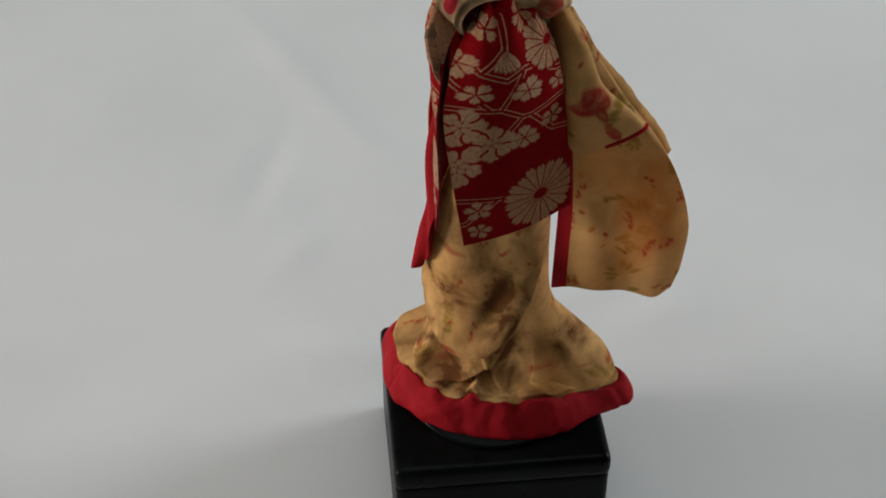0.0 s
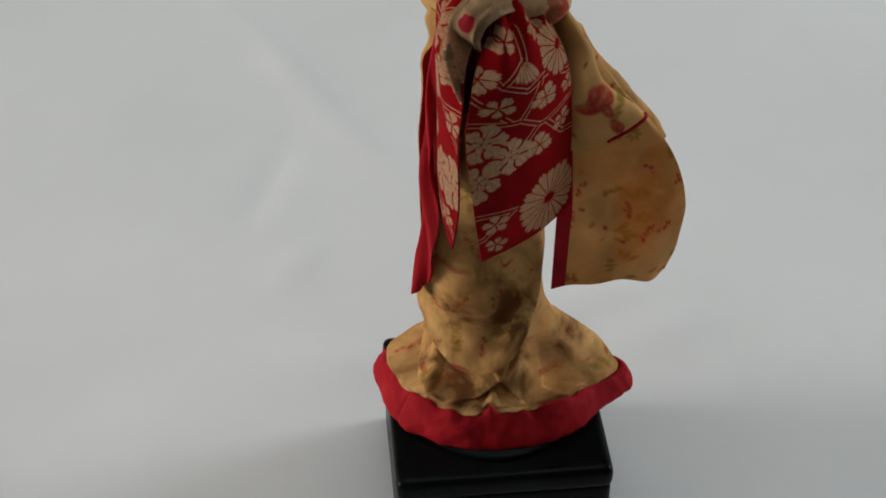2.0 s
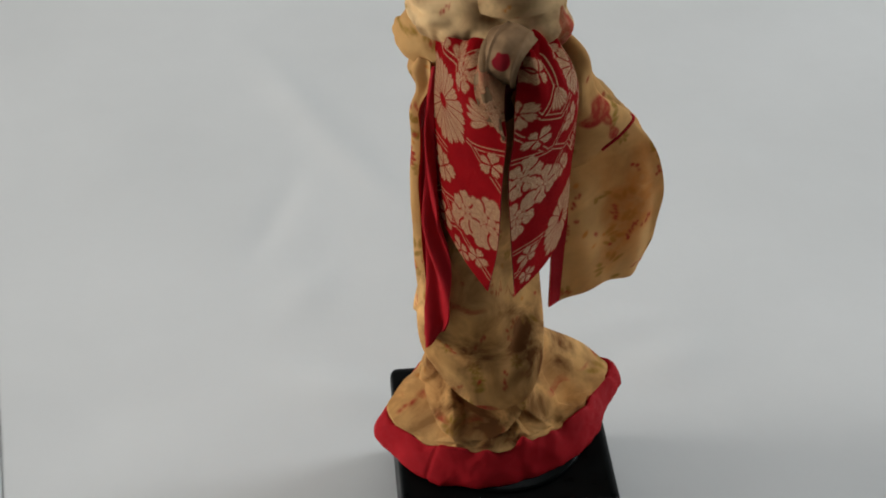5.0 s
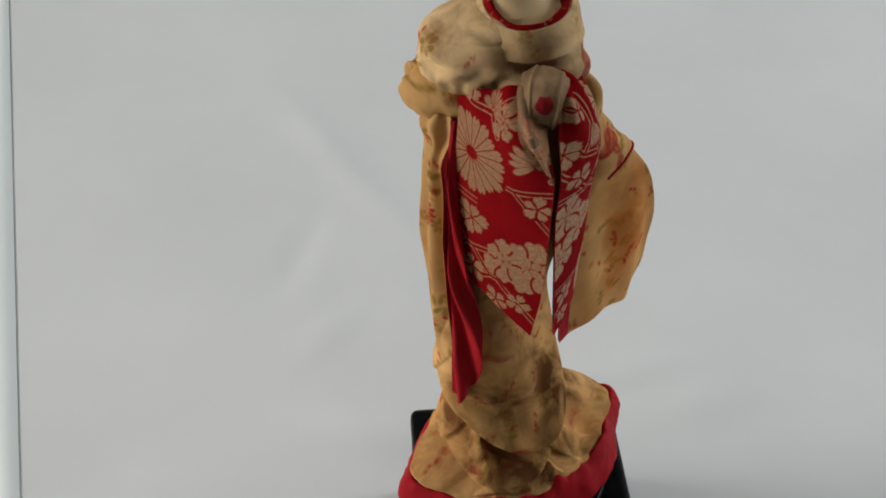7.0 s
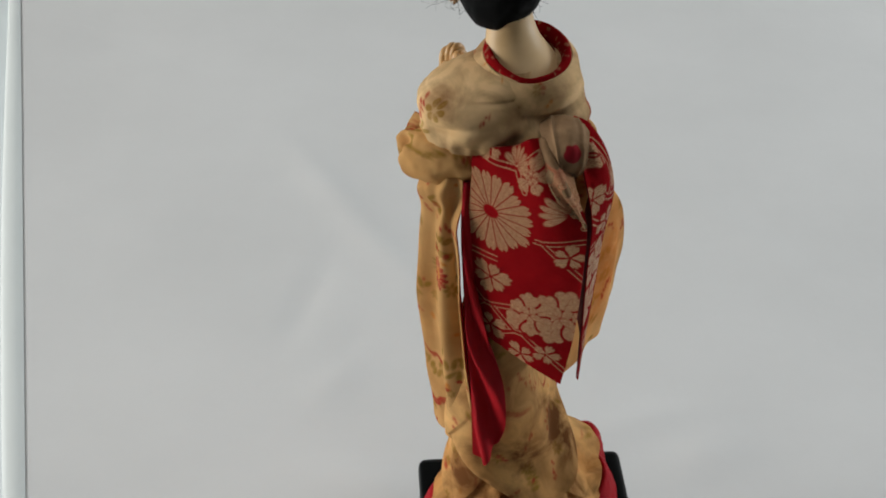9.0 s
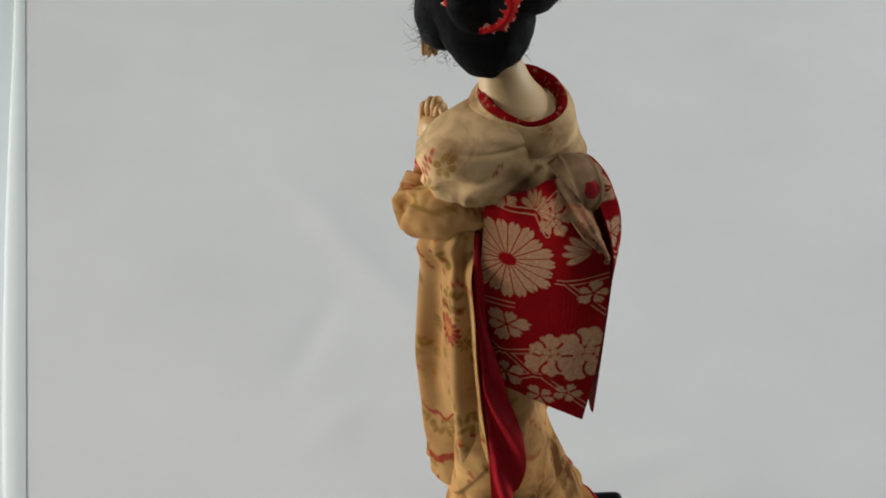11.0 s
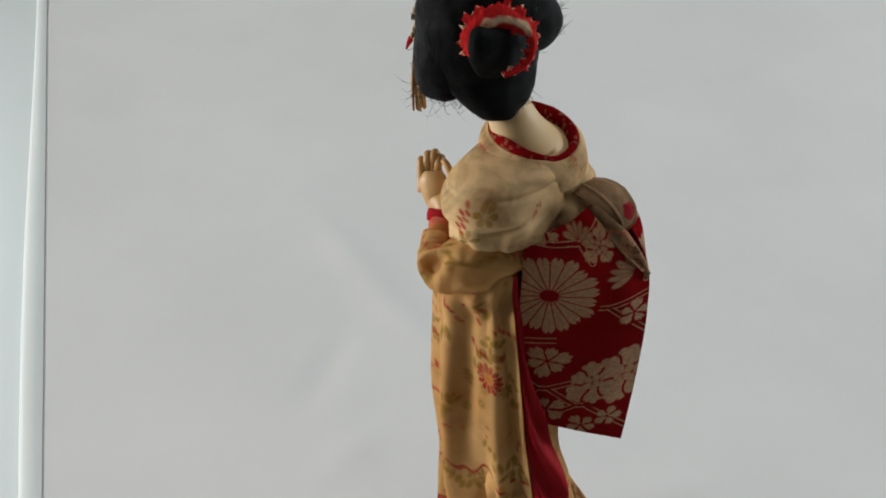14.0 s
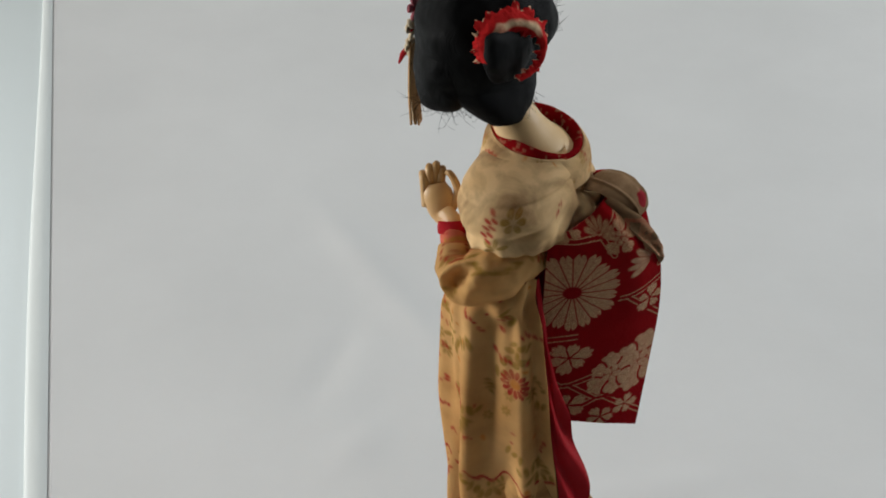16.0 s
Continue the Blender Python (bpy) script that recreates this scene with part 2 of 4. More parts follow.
    def rings(self, table, material, around, along, shape=None, paint=None, stain_shade=0.0, settle=None, trim=None):
        """A body of rings: height, centre, radii at even azimuths."""
        table = np.array([[z, cx, cy, *r] for z, cx, cy, r in table], float)
        z = glide(table[:, :3], along)
        r = glide(glide(table[:, 3:], along).T, around, True).T
        a = np.linspace(0, 2 * np.pi, around, endpoint=False)
        if shape:
            r = r + shape(a[None, :], z[:, :1])
        g = np.stack([z[:, 1:2] + r * np.cos(a), z[:, 2:3] + r * np.sin(a), np.repeat(z[:, :1], around, 1)], -1)
        if settle:
            g[..., 2] -= settle(a[None, :], z[:, :1])
        if trim:
            g = trim(g)
        self.grid(g, material, True, paint(g) if paint else None, stain_shade)
        return g

    def finish(self, name):
        p = np.concatenate(self.points) / 1000.0
        quads = np.concatenate(self.faces)
        data = bpy.data.meshes.new(name)
        data.vertices.add(len(p))
        data.vertices.foreach_set("co", p.astype(np.float32).ravel())
        data.loops.add(quads.size)
        data.loops.foreach_set("vertex_index", quads.astype(np.int32).ravel())
        data.polygons.add(len(quads))
        data.polygons.foreach_set("loop_start", np.arange(0, quads.size, 4, dtype=np.int32))
        data.polygons.foreach_set("use_smooth", np.ones(len(quads), bool))
        data.polygons.foreach_set("material_index", np.concatenate(self.slots).astype(np.int32))
        for m in SLOTS:
            data.materials.append(m)
        data.update(calc_edges=True)
        layer = data.attributes.new("print", "FLOAT_COLOR", "POINT")
        rgba = np.ones((len(p), 4), np.float32)
        rgba[:, :3] = np.concatenate(self.prints)
        layer.data.foreach_set("color", rgba.ravel())
        data.attributes.new("stain_shade", "FLOAT", "POINT").data.foreach_set("value", np.concatenate(self.stain_shades).astype(np.float32))
        data.attributes.new("cloth", "FLOAT_VECTOR", "POINT").data.foreach_set("vector", np.concatenate(self.cloth).astype(np.float32).ravel())
        data.validate()
        return new(name, data)


# ---- woven and printed motifs, in millimetres ----
def inside(distance, soft=0.45):
    return np.clip(0.5 - distance / soft, 0, 1)


def petals(u, v, cu, cv, leaves, outline=0.32, vein=0.75, point=2.0):
    """Gold petals laid one over another, each with a dark outline. leaves: direction, distance, length, width."""
    m = np.zeros(u.shape)
    for turn, away, long, wide in leaves:
        c, t = math.cos(turn), math.sin(turn)
        x, y = u - cu - away * c, v - cv - away * t
        along, across = c * x + t * y, -t * x + c * y
        d = ((np.abs(along / long) ** point + np.abs(across / (wide * (1 + 0.25 * along / long))) ** point) ** (1 / point) - 1) * min(long, wide)
        m = np.maximum(m * (1 - inside(d - outline)), inside(d))
        m = m * (1 - vein * inside(np.abs(across) - 0.02, 0.22) * inside(np.abs(along) - 0.7 * long) * inside(d))
    return m


def chrysanthemum(u, v, cu, cv, size, count=18, turn=0.1, squash=1.0):
    """One ring of long petals with notched tips, parted by fine lines, round a red eye."""
    x, y = u - cu, (v - cv) / squash
    rho, phi = np.hypot(x, y), np.arctan2(y, x) - turn
    k = phi * count / (2 * math.pi)
    whole = np.round(k)
    off = (k - whole) * 2
    wave = np.sin(whole * 2.4) * 0.045
    rim = size * (0.97 + wave - 0.16 * off**2 - 0.09 * np.exp(-((off / 0.16) ** 2)))
    across = np.abs(np.abs(off) - 1) * math.pi / count * rho
    vein = np.abs(off) * math.pi / count * rho
    m = inside(rho - rim, 0.5) * np.clip((across - 0.10) / 0.30, 0.0, 1)
    m = m * (1 - 0.5 * inside(vein - 0.05, 0.25) * inside(0.55 * size - rho))
    return m * inside(0.15 * size - np.hypot(x * 0.8, y), 0.5)


def star_leaf(u, v, cu, cv, size, points=6, turn=0.3, squash=0.85):
    """A small flower of broad forked petals."""
    v = cv + (v - cv) / squash
    step = 2 * math.pi / points
    m = np.zeros(u.shape)
    for k in range(points):
        a = k * step + turn
        long = size * (1 + 0.12 * math.sin(3.1 * k + cu))
        lobes = [(a - 0.26, 0.64 * long, 0.30 * long, 0.15 * long), (a + 0.26, 0.64 * long, 0.30 * long, 0.15 * long), (a, 0.56 * long, 0.46 * long, 0.21 * long)]
        one = np.zeros(u.shape)
        for lobe in lobes:
            one = np.maximum(one, petals(u, v, cu, cv, [lobe], 0.0, 0.6, 1.35))
        m = np.maximum(m, one)
    return m * inside(0.09 * size - np.hypot(u - cu, v - cv))


def peony(u, v, cu, cv, size, turn=0.0, count=6):
    """Broad lobed petals, each outlined against the next, round a bud."""
    m = np.zeros(u.shape)
    for k in range(count):
        a = turn + k * 2 * math.pi / count
        long = size * (0.95 + 0.12 * math.sin(2.3 * k + turn))
        lobes = [(a - 0.30, 0.68 * long, 0.26 * long, 0.17 * long), (a + 0.30, 0.68 * long, 0.26 * long, 0.17 * long), (a, 0.62 * long, 0.42 * long, 0.20 * long)]
        one, rim = np.zeros(u.shape), np.zeros(u.shape)
        for lobe in lobes:
            one = np.maximum(one, petals(u, v, cu, cv, [lobe], 0.0, 0.0))
            rim = np.maximum(rim, petals(u, v, cu, cv, [(lobe[0], lobe[1], lobe[2] + 1.15, lobe[3] + 1.15)], 0.0, 0.0))
        vein = strokes(u, v, [(cu + 0.3 * long * math.cos(a), cv + 0.3 * long * math.sin(a), cu + 0.75 * long * math.cos(a), cv + 0.75 * long * math.sin(a))], -0.2, 0.12)
        m = np.maximum(m * (1 - rim), one * (1 - 0.7 * vein))
    core = petals(u, v, cu, cv, [(turn + 0.5 + k * 1.257, 0.22 * size, 0.20 * size, 0.13 * size) for k in range(5)], 0.25)
    return np.maximum(m * inside(0.33 * size - np.hypot(u - cu, v - cv), 0.5), core)


def fan_leaf(u, v, cu, cv, size, turn, spread=1.5, count=8):
    """Half a flower seen from the side."""
    leaves = [(turn + spread * (k / (count - 1) - 0.5) * 2, 0.55 * size, (0.45 - 0.03 * (k % 2)) * size, 0.13 * size) for k in range(count)]
    return petals(u, v, cu, cv, leaves, 0.22)


def strokes(u, v, lines, gap=0.85, width=0.24):
    """Double lines along segments."""
    m = np.zeros(u.shape)
    for x0, y0, x1, y1 in lines:
        dx, dy = x1 - x0, y1 - y0
        k = np.clip(((u - x0) * dx + (v - y0) * dy) / (dx * dx + dy * dy), 0, 1)
        d = np.hypot(u - x0 - k * dx, v - y0 - k * dy)
        m = np.maximum(m, inside(np.abs(d - gap - 0.2) - width, 0.3))
    return m


def hollow(u, v, lines, wide=0.55):
    """Nought along the middle of double lines, so that they meet cleanly."""
    m = np.ones(u.shape)
    for x0, y0, x1, y1 in lines:
        dx, dy = x1 - x0, y1 - y0
        k = np.clip(((u - x0) * dx + (v - y0) * dy) / (dx * dx + dy * dy), 0, 1)
        m = np.minimum(m, 1 - inside(np.hypot(u - x0 - k * dx, v - y0 - k * dy) - wide, 0.3))
    return m


def gold_layer(m):
    p = np.zeros((*m.shape, 3))
    p[..., 2] = m
    return p


def sprays(u, v, count, seed, keep=None, size=1.0):
    """Faded red sprays, olive leaves and orange spots strewn over a printed cloth."""
    rng = random.Random(seed)
    p = np.zeros((*u.shape, 3))
    u0, u1, v0, v1 = u.min(), u.max(), v.min(), v.max()

    def dab(channel, x, y, a, b, turn, soft=0.9):
        near = (np.abs(u - x) < a + b + 1) & (np.abs(v - y) < a + b + 1)
        if not near.any():
            return
        c, s = math.cos(turn), math.sin(turn)
        dx, dy = u[near] - x, v[near] - y
        d = (np.hypot((c * dx + s * dy) / a, (-s * dx + c * dy) / b) - 1) * min(a, b)
        p[..., channel][near] = np.maximum(p[..., channel][near], inside(d, soft))

    for _ in range(count):
        x, y, turn = rng.uniform(u0, u1), rng.uniform(v0, v1), rng.uniform(0, 6.28)
        kind = rng.random()
        if kind < 0.36:
            for k in range(rng.randint(2, 4)):
                w = turn + rng.uniform(-0.9, 0.9)
                dab(1, x + size * 2.6 * k * math.cos(turn + 1.2), y + size * 2.2 * k * math.sin(turn + 1.2), size * rng.uniform(1.5, 2.5), size * rng.uniform(0.7, 1.1), w)
        elif kind < 0.56:
            for k in range(rng.randint(4, 8)):
                dab(0, x + size * (k * 1.1 - 4) * math.cos(turn) + rng.uniform(-1.2, 1.2), y + size * (k * 1.1 - 4) * math.sin(turn) + rng.uniform(-1.2, 1.2), size * rng.uniform(0.6, 1.2), size * rng.uniform(0.4, 0.7), turn + 0.7)
        elif kind < 0.70:
            for k in range(7):
                dab(1, x + size * 1.6 * math.cos(k * 0.9), y + size * 1.6 * math.sin(k * 0.9), size * 1.1, size * 0.6, k * 0.9)
        elif kind < 0.84:
            dab(2, x, y, size * rng.uniform(0.8, 1.6), size * rng.uniform(0.6, 1.0), turn)
        else:
            dab(0, x, y, size * rng.uniform(0.7, 1.3), size * rng.uniform(0.6, 1.0), turn)
    return p


def red_bloom(p, u, v, cu, cv, size):
    x, y = u - cu, v - cv
    rho, phi = np.hypot(x, y), np.arctan2(y, x)
    rim = size * (0.74 + 0.26 * np.abs(np.cos(6.5 * phi)))
    petal = np.abs(np.cos(6.5 * phi)) * rho / 6.5 - 0.12
    m = inside(rho - rim) * inside(-petal) * inside(0.36 * size - rho)
    p[..., 0] = np.maximum(p[..., 0], m)
    p[..., 2] = np.maximum(p[..., 2], inside(rho - 0.34 * size))


# ---- the doll ----
doll_body = Sculpt()


def hem_radius(a):
    """Outline of the padded hem, which runs out into two corners."""
    base = [41, 50, 59, 49, 46, 49, 54, 58.5, 53, 45.5, 39, 37]
    table = glide(np.array(base).reshape(-1, 1), 720, True)[:, 0]
    r = np.interp(a % (2 * np.pi), np.linspace(0, 2 * np.pi, 721), np.append(table, table[0]))
    away = (np.degrees(a) - 56 + 180) % 360 - 180
    r = r + 11 * np.exp(-((away / 9) ** 2))
    away = (np.degrees(a) - 211 + 180) % 360 - 180
    return r + 4 * np.exp(-((away / 11) ** 2)) + 0.3 * np.sin(9 * a) + 0.2 * np.sin(17 * a + 1)


def hem_tall(a):
    """The band lies lower towards its corners."""
    away = ((np.degrees(a) - 56 + 180) % 360 - 180, (np.degrees(a) - 211 + 180) % 360 - 180)
    return 1.16 - 0.42 * (np.exp(-((away[0] / 22) ** 2)) + np.exp(-((away[1] / 26) ** 2)))


def hem_pucker(a):
    front = 1 + 1.1 * np.exp(-((((np.degrees(a) - 305 + 180) % 360 - 180) / 45) ** 2))
    return front * (0.8 * np.sin(7 * a + 0.6) + 0.7 * np.sin(13 * a) + 0.35 * np.sin(23 * a + 2))


def make_hem():
    around = 360
    a = np.linspace(0, 2 * np.pi, around, endpoint=False)
    r = hem_radius(a)
    pucker, tall = hem_pucker(a), hem_tall(a)
    # cross-section of the padded roll, inwards and upwards from the outline
    section = [(-16, 1.2, 0), (-7, 0.8, 0), (-1.2, 1.4, 0), (0, 3.8, 0), (-1.2, 8.5, 0), (-3.4, 13.5, 0.2), (-5.6, 17.2, 1.0), (-7.2, 18.4, 1.0), (-8.8, 17.0, 1.0), (-9.6, 13.5, 0.6)]
    rows = [np.stack([(r + dr) * np.cos(a), (r + dr) * np.sin(a), z * tall + k * pucker], -1) for dr, z, k in section]
    g = glide(np.array(rows), 44)
    g = g + normals(g, True) * (0.8 * lumps(g, 12, 3) + 0.4 * lumps(g, 4.5, 4) + 0.15 * lumps(g, 2, 5))[..., None]
    # stitched seams across the band
    for at in (50, 250):
        away = np.abs((np.degrees(a) - at + 180) % 360 - 180)
        g = g - normals(g, True) * (0.9 * np.exp(-((away / 0.9) ** 2)))[None, :, None]
    doll_body.grid(g, RED, True)


def make_skirt():
    foot = [
        (15, 0, 0, [33, 41, 52, 40, 37, 40, 46, 53, 44, 37, 32, 31]),
        (20, 0, 0, [36, 44, 59, 43, 40, 43, 49, 56, 46, 39.5, 35, 34]),
        (25, -1, 0, [27, 38, 58, 45, 39, 42, 46, 48, 36, 27.5, 23.5, 23]),
        (31, -3, 1, [24, 32.5, 53, 43, 36, 38, 40, 38, 29, 23, 20.5, 20.5]),
        (38, -6, 2, [21.5, 27.5, 45, 39, 34, 35, 36, 33, 26, 21.5, 20, 20]),
        (46, -8, 3, [21.5, 26, 37, 33.5, 31, 32, 33, 30, 25.5, 22.5, 21, 21]),
    ]
    column = [
        (55, -10, 4, [21.5, 25, 31.5, 29.5, 28, 29, 30.5, 28.5, 25.5, 23.5, 21.5, 21]),
        (64, -12.5, 5, [21, 24.5, 29, 26, 25, 26, 27.5, 27, 25.5, 23.5, 20.5, 19]),
        (75, -14, 6, [20, 23.5, 26.5, 25, 23, 24, 25.5, 26.5, 26, 24, 20.5, 18.5]),
        (90, -15, 6, [20, 23, 25, 24, 22, 22, 24, 25, 25.5, 23, 20.5, 18.5]),
        (112, -15, 6, [18, 21, 23, 23, 21, 21, 22, 22, 21, 19, 17, 16]),
        (150, -13, 8, [25, 25, 24, 21, 20, 19, 18, 17, 17, 18, 20, 23]),
        (208, -14, 10, [28, 26, 22, 19, 19, 19, 19, 18, 17, 17, 20, 25]),
    ]
    table = foot + column

    def swag(a, z, apex, low, rise, spread, reach, depth, length):
        """A layer of cloth that ends in a rounded hanging edge."""
        away = (np.degrees(a) - apex + 180) % 360 - 180
        line = low + rise * away * away / (spread + 0.35 * np.abs(away))
        above = z - line
        fade = np.exp(-((away / reach) ** 4))
        return depth * fade * np.where(above > 0, np.exp(-((np.maximum(above, 0) / length) ** 1.6)), np.exp(-((above / 1.8) ** 2)))

    def lap(a, z, at, lean, low, high, depth, reach):
        """An edge where one breadth of cloth lies over the next."""
        away = (np.degrees(a) - at - lean * (z - 30) + 180) % 360 - 180
        k = np.clip((z - low) / 5, 0, 1) * np.clip((high - z) / 8, 0, 1)
        return depth * k * np.where(away > 0, np.exp(-((np.maximum(away, 0) / reach) ** 2)), np.exp(-((away / 2.2) ** 2)))

    def folds(a, z):
        # the upper layer ends in a hanging point, a sack swells below it on one side
        d = -4.0 * np.exp(-(((z - 47) / 19) ** 2)) + swag(a, z, -62, 39, 0.50, 75, 95, 12.0, 26)
        d = d + swag(a, z, -84, 24.5, 0.32, 80, 74, 6.0, 13) + swag(a, z, -8, 24, 0.5, 30, 30, 3.0, 9)
        d = d + swag(a, z, -172, 34, 0.5, 40, 46, 3.2, 16) + swag(a, z, 165, 56, 0.5, 50, 60, 3.0, 20)
        d = d + lap(a, z, 44, 0.4, 18, 42, 3.2, 14) + lap(-a, z, 104, 0.8, 18, 48, 4.6, 18) + lap(a, z, 150, 0.2, 18, 60, 2.0, 18)
        # slack folds slant down round the column to the lowest swag
        away = (np.degrees(a) + 62 + 180) % 360 - 180
        for at, lean, level, wide, depth in ((34, 1.15, 60, 9.0, -3.6), (-30, -0.8, 60, 6.0, -1.6)):
            along = away - at
            d = d + depth * np.exp(-((along / 34) ** 2)) * np.exp(-(((z - level - lean * along * 0.5) / wide) ** 2))
        spiral = np.sin(2 * a + z / 22.0 + 0.8) * np.exp(-(((z - 95) / 34) ** 2)) * 2.2
        gather = np.exp(-(((z - 23) / 4) ** 2)) * (0.7 * np.sin(11 * a + 0.5) + 0.6 * np.sin(19 * a + 2))
        return d + spiral + gather

    def tuck(g):
        """Keeps the cloth inside the padded band, lapping a little over its rim."""
        a = np.arctan2(g[..., 1], g[..., 0])
        r = np.hypot(g[..., 0], g[..., 1])
        rim = hem_radius(a)
        high = (g[..., 2] - hem_pucker(a)) / hem_tall(a)
        most = rim - np.interp(high, [10, 15, 18, 20, 23, 28], [12, 10, 7.4, 5.6, 4.5, 1.0])
        least = np.where((high > 14.5) & (high < 20), rim - 9.0, 0)
        k = np.where(high < 30, np.minimum(1, most / np.maximum(r, 1)), 1)
        k = np.maximum(k, least / np.maximum(r, 1))
        return np.concatenate([g[..., :2] * k[..., None], g[..., 2:]], -1)

    def settle(a, z):
        near = np.exp(-((((np.degrees(a) - 40 + 180) % 360 - 180) / 36) ** 2)) + np.exp(-((((np.degrees(a) - 211 + 180) % 360 - 180) / 30) ** 2))
        return 7.0 * near * np.exp(-(((z - 34) / 22) ** 2)) * np.clip((z - 8) / 14, 0, 1)

    def print_layer(g):
        u = 30 * np.arctan2(g[..., 1] - 6, g[..., 0] + 15)
        p = sprays(u, g[..., 2], 150, 5, size=1.15)
        a = np.arctan2(g[..., 1], g[..., 0])
        for high, wide in ((26, 1.5), (38, 1.0), (92, 1.2)):
            mark = np.abs(g[..., 2] - high - 4 * np.sin(3 * a + high) - 2.5 * lumps(g, 9, high)) - wide
            p[..., 0] = np.maximum(p[..., 0], inside(mark) * inside(0.35 - lumps(g, 9, high + 1), 0.5))
        return p

    high = np.array([row[0] for row in table], float)
    z = glide(high.reshape(-1, 1), 260)
    a = np.degrees(np.linspace(0, 2 * np.pi, 420, endpoint=False))[None, :]
    stain_shade = 0.7 + 0 * a * z
    # brown stains, and shade painted into the pit and folds below the swag
    for at, level, wide, tall, much in ((-18, 66, 20, 17, 1.7), (-12, 36, 22, 9, 1.7), (-104, 40, 20, 9, 1.5), (-80, 66, 24, 9, 1.0), (-52, 27, 30, 5, 1.5), (60, 40, 18, 8, 0.6), (-160, 50, 22, 10, 0.6)):
        stain_shade = stain_shade + much * np.exp(-((((a - at + 180) % 360 - 180) / wide) ** 2) - ((z - level) / tall) ** 2)
    doll_body.rings(table, SKIRT, 420, 260, folds, print_layer, stain_shade, settle, tuck)


def oval(z, cx, cy, rx, ry, power=2.5):
    """Radii at even azimuths of a rounded-off box."""
    r = []
    for k in range(24):
        a = k * math.pi / 12
        r.append((abs(math.cos(a) / rx) ** power + abs(math.sin(a) / ry) ** power) ** (-1 / power))
    return (z, cx, cy, r)


def make_torso():
    table = [oval(198, -20, 14, 26, 15), oval(212, -19, 13, 29, 17), oval(222.5, -18.5, 12, 30, 18), oval(221.0, -19, 11, 34, 20.5), oval(224, -19.5, 10.2, 36, 21.4), oval(230, -19, 9.8, 36, 21.6), oval(238, -17.5, 10, 33.5, 20.6, 2.3), oval(245, -15, 11, 28.5, 19, 2.2), oval(250, -12.5, 12.5, 21, 17, 2.1), oval(253, -10.5, 13.5, 14, 15, 2)]

    def creases(a, z):
        low = np.exp(-(((z - 222.5) / 5.5) ** 2))
        d = low * (0.45 * np.sin(17 * a + 2 * np.sin(3 * a)) + 0.25 * np.sin(29 * a + 1.3) + 0.8 * np.sin(5 * a + z / 4))
        d = d + 1.2 * np.sin(6 * a + z / 4.0 + 1) * np.exp(-(((z - 231) / 6) ** 2)) + 0.9 * np.sin(10 * a - z / 3.0) * np.exp(-(((z - 228) / 5) ** 2))
        # the sleeve head draws in at its foot, and the back falls straight from the collar
        arm = (np.degrees(a) - 155 + 180) % 360 - 180
        nape = (np.degrees(a) - 315 + 180) % 360 - 180
        d = d - 6.0 * np.exp(-((arm / 52) ** 2)) * np.clip((237 - z) / 10, 0, 1) - 7.0 * np.exp(-((nape / 34) ** 2)) * np.clip((z - 226) / 9, 0, 1)
        d = d + 2.5 * np.exp(-((arm / 40) ** 2)) * np.exp(-(((z - 242) / 6) ** 2))
        # a long crease slants over the sleeve head
        away = (np.degrees(a) - 214 + 180) % 360 - 180
        d = d - 1.7 * np.exp(-((away / 30) ** 2)) * np.exp(-(((z - 231 - 0.09 * away) / 1.6) ** 2))
        # yoke seam round the shoulders
        return d - 0.7 * np.exp(-(((z - 242.5 - 2 * np.cos(a + 0.9)) / 0.9) ** 2))

    def settle(a, z):
        return np.exp(-(((z - 222) / 4) ** 2)) * (0.9 * np.sin(5 * a + 0.7) + 0.35 * np.sin(13 * a) + 0.25 * np.sin(31 * a + 2))

    def print_layer(g):
        a = np.arctan2(g[..., 1] - 9, g[..., 0] + 17)
        u = 32 * a
        p = sprays(u, g[..., 2], 16, 21, size=1.0)
        # olive chrysanthemum and a red spray on the sleeve head
        at = 32 * math.atan2(-8.5, -22)
        bloom = petals(u, g[..., 2], at, 238, [(k * 1.05, 2.9, 1.9, 1.3) for k in range(6)], 0.3)
        leaf = petals(u, g[..., 2], at - 6, 226, [(k * 1.1 + 0.4, 2.6, 2.4, 0.9) for k in range(4)], 0.2)
        p[..., 1] = np.maximum(p[..., 1], np.maximum(bloom, leaf))
        for k in range(8):
            x, y = u - 32 * math.atan2(-2.5, -26) - 0.35 * k + 2.0 * (k % 2), g[..., 2] - 229 - 1.7 * k + 0.5 * (u - 32 * math.atan2(-2.5, -26))
            p[..., 0] = np.maximum(p[..., 0], inside(np.hypot(x / 1.9, y) - 0.8))
        # red on the far shoulder
        p[..., 0] = np.maximum(p[..., 0], inside(np.hypot((u - 2) / 1.1, (g[..., 2] - 226) / 2.2) - 5 + 2.5 * lumps(g, 4, 8)))
        return p

    doll_body.rings(table, COLLAR, 360, 170, creases, print_layer, 0.8, settle)


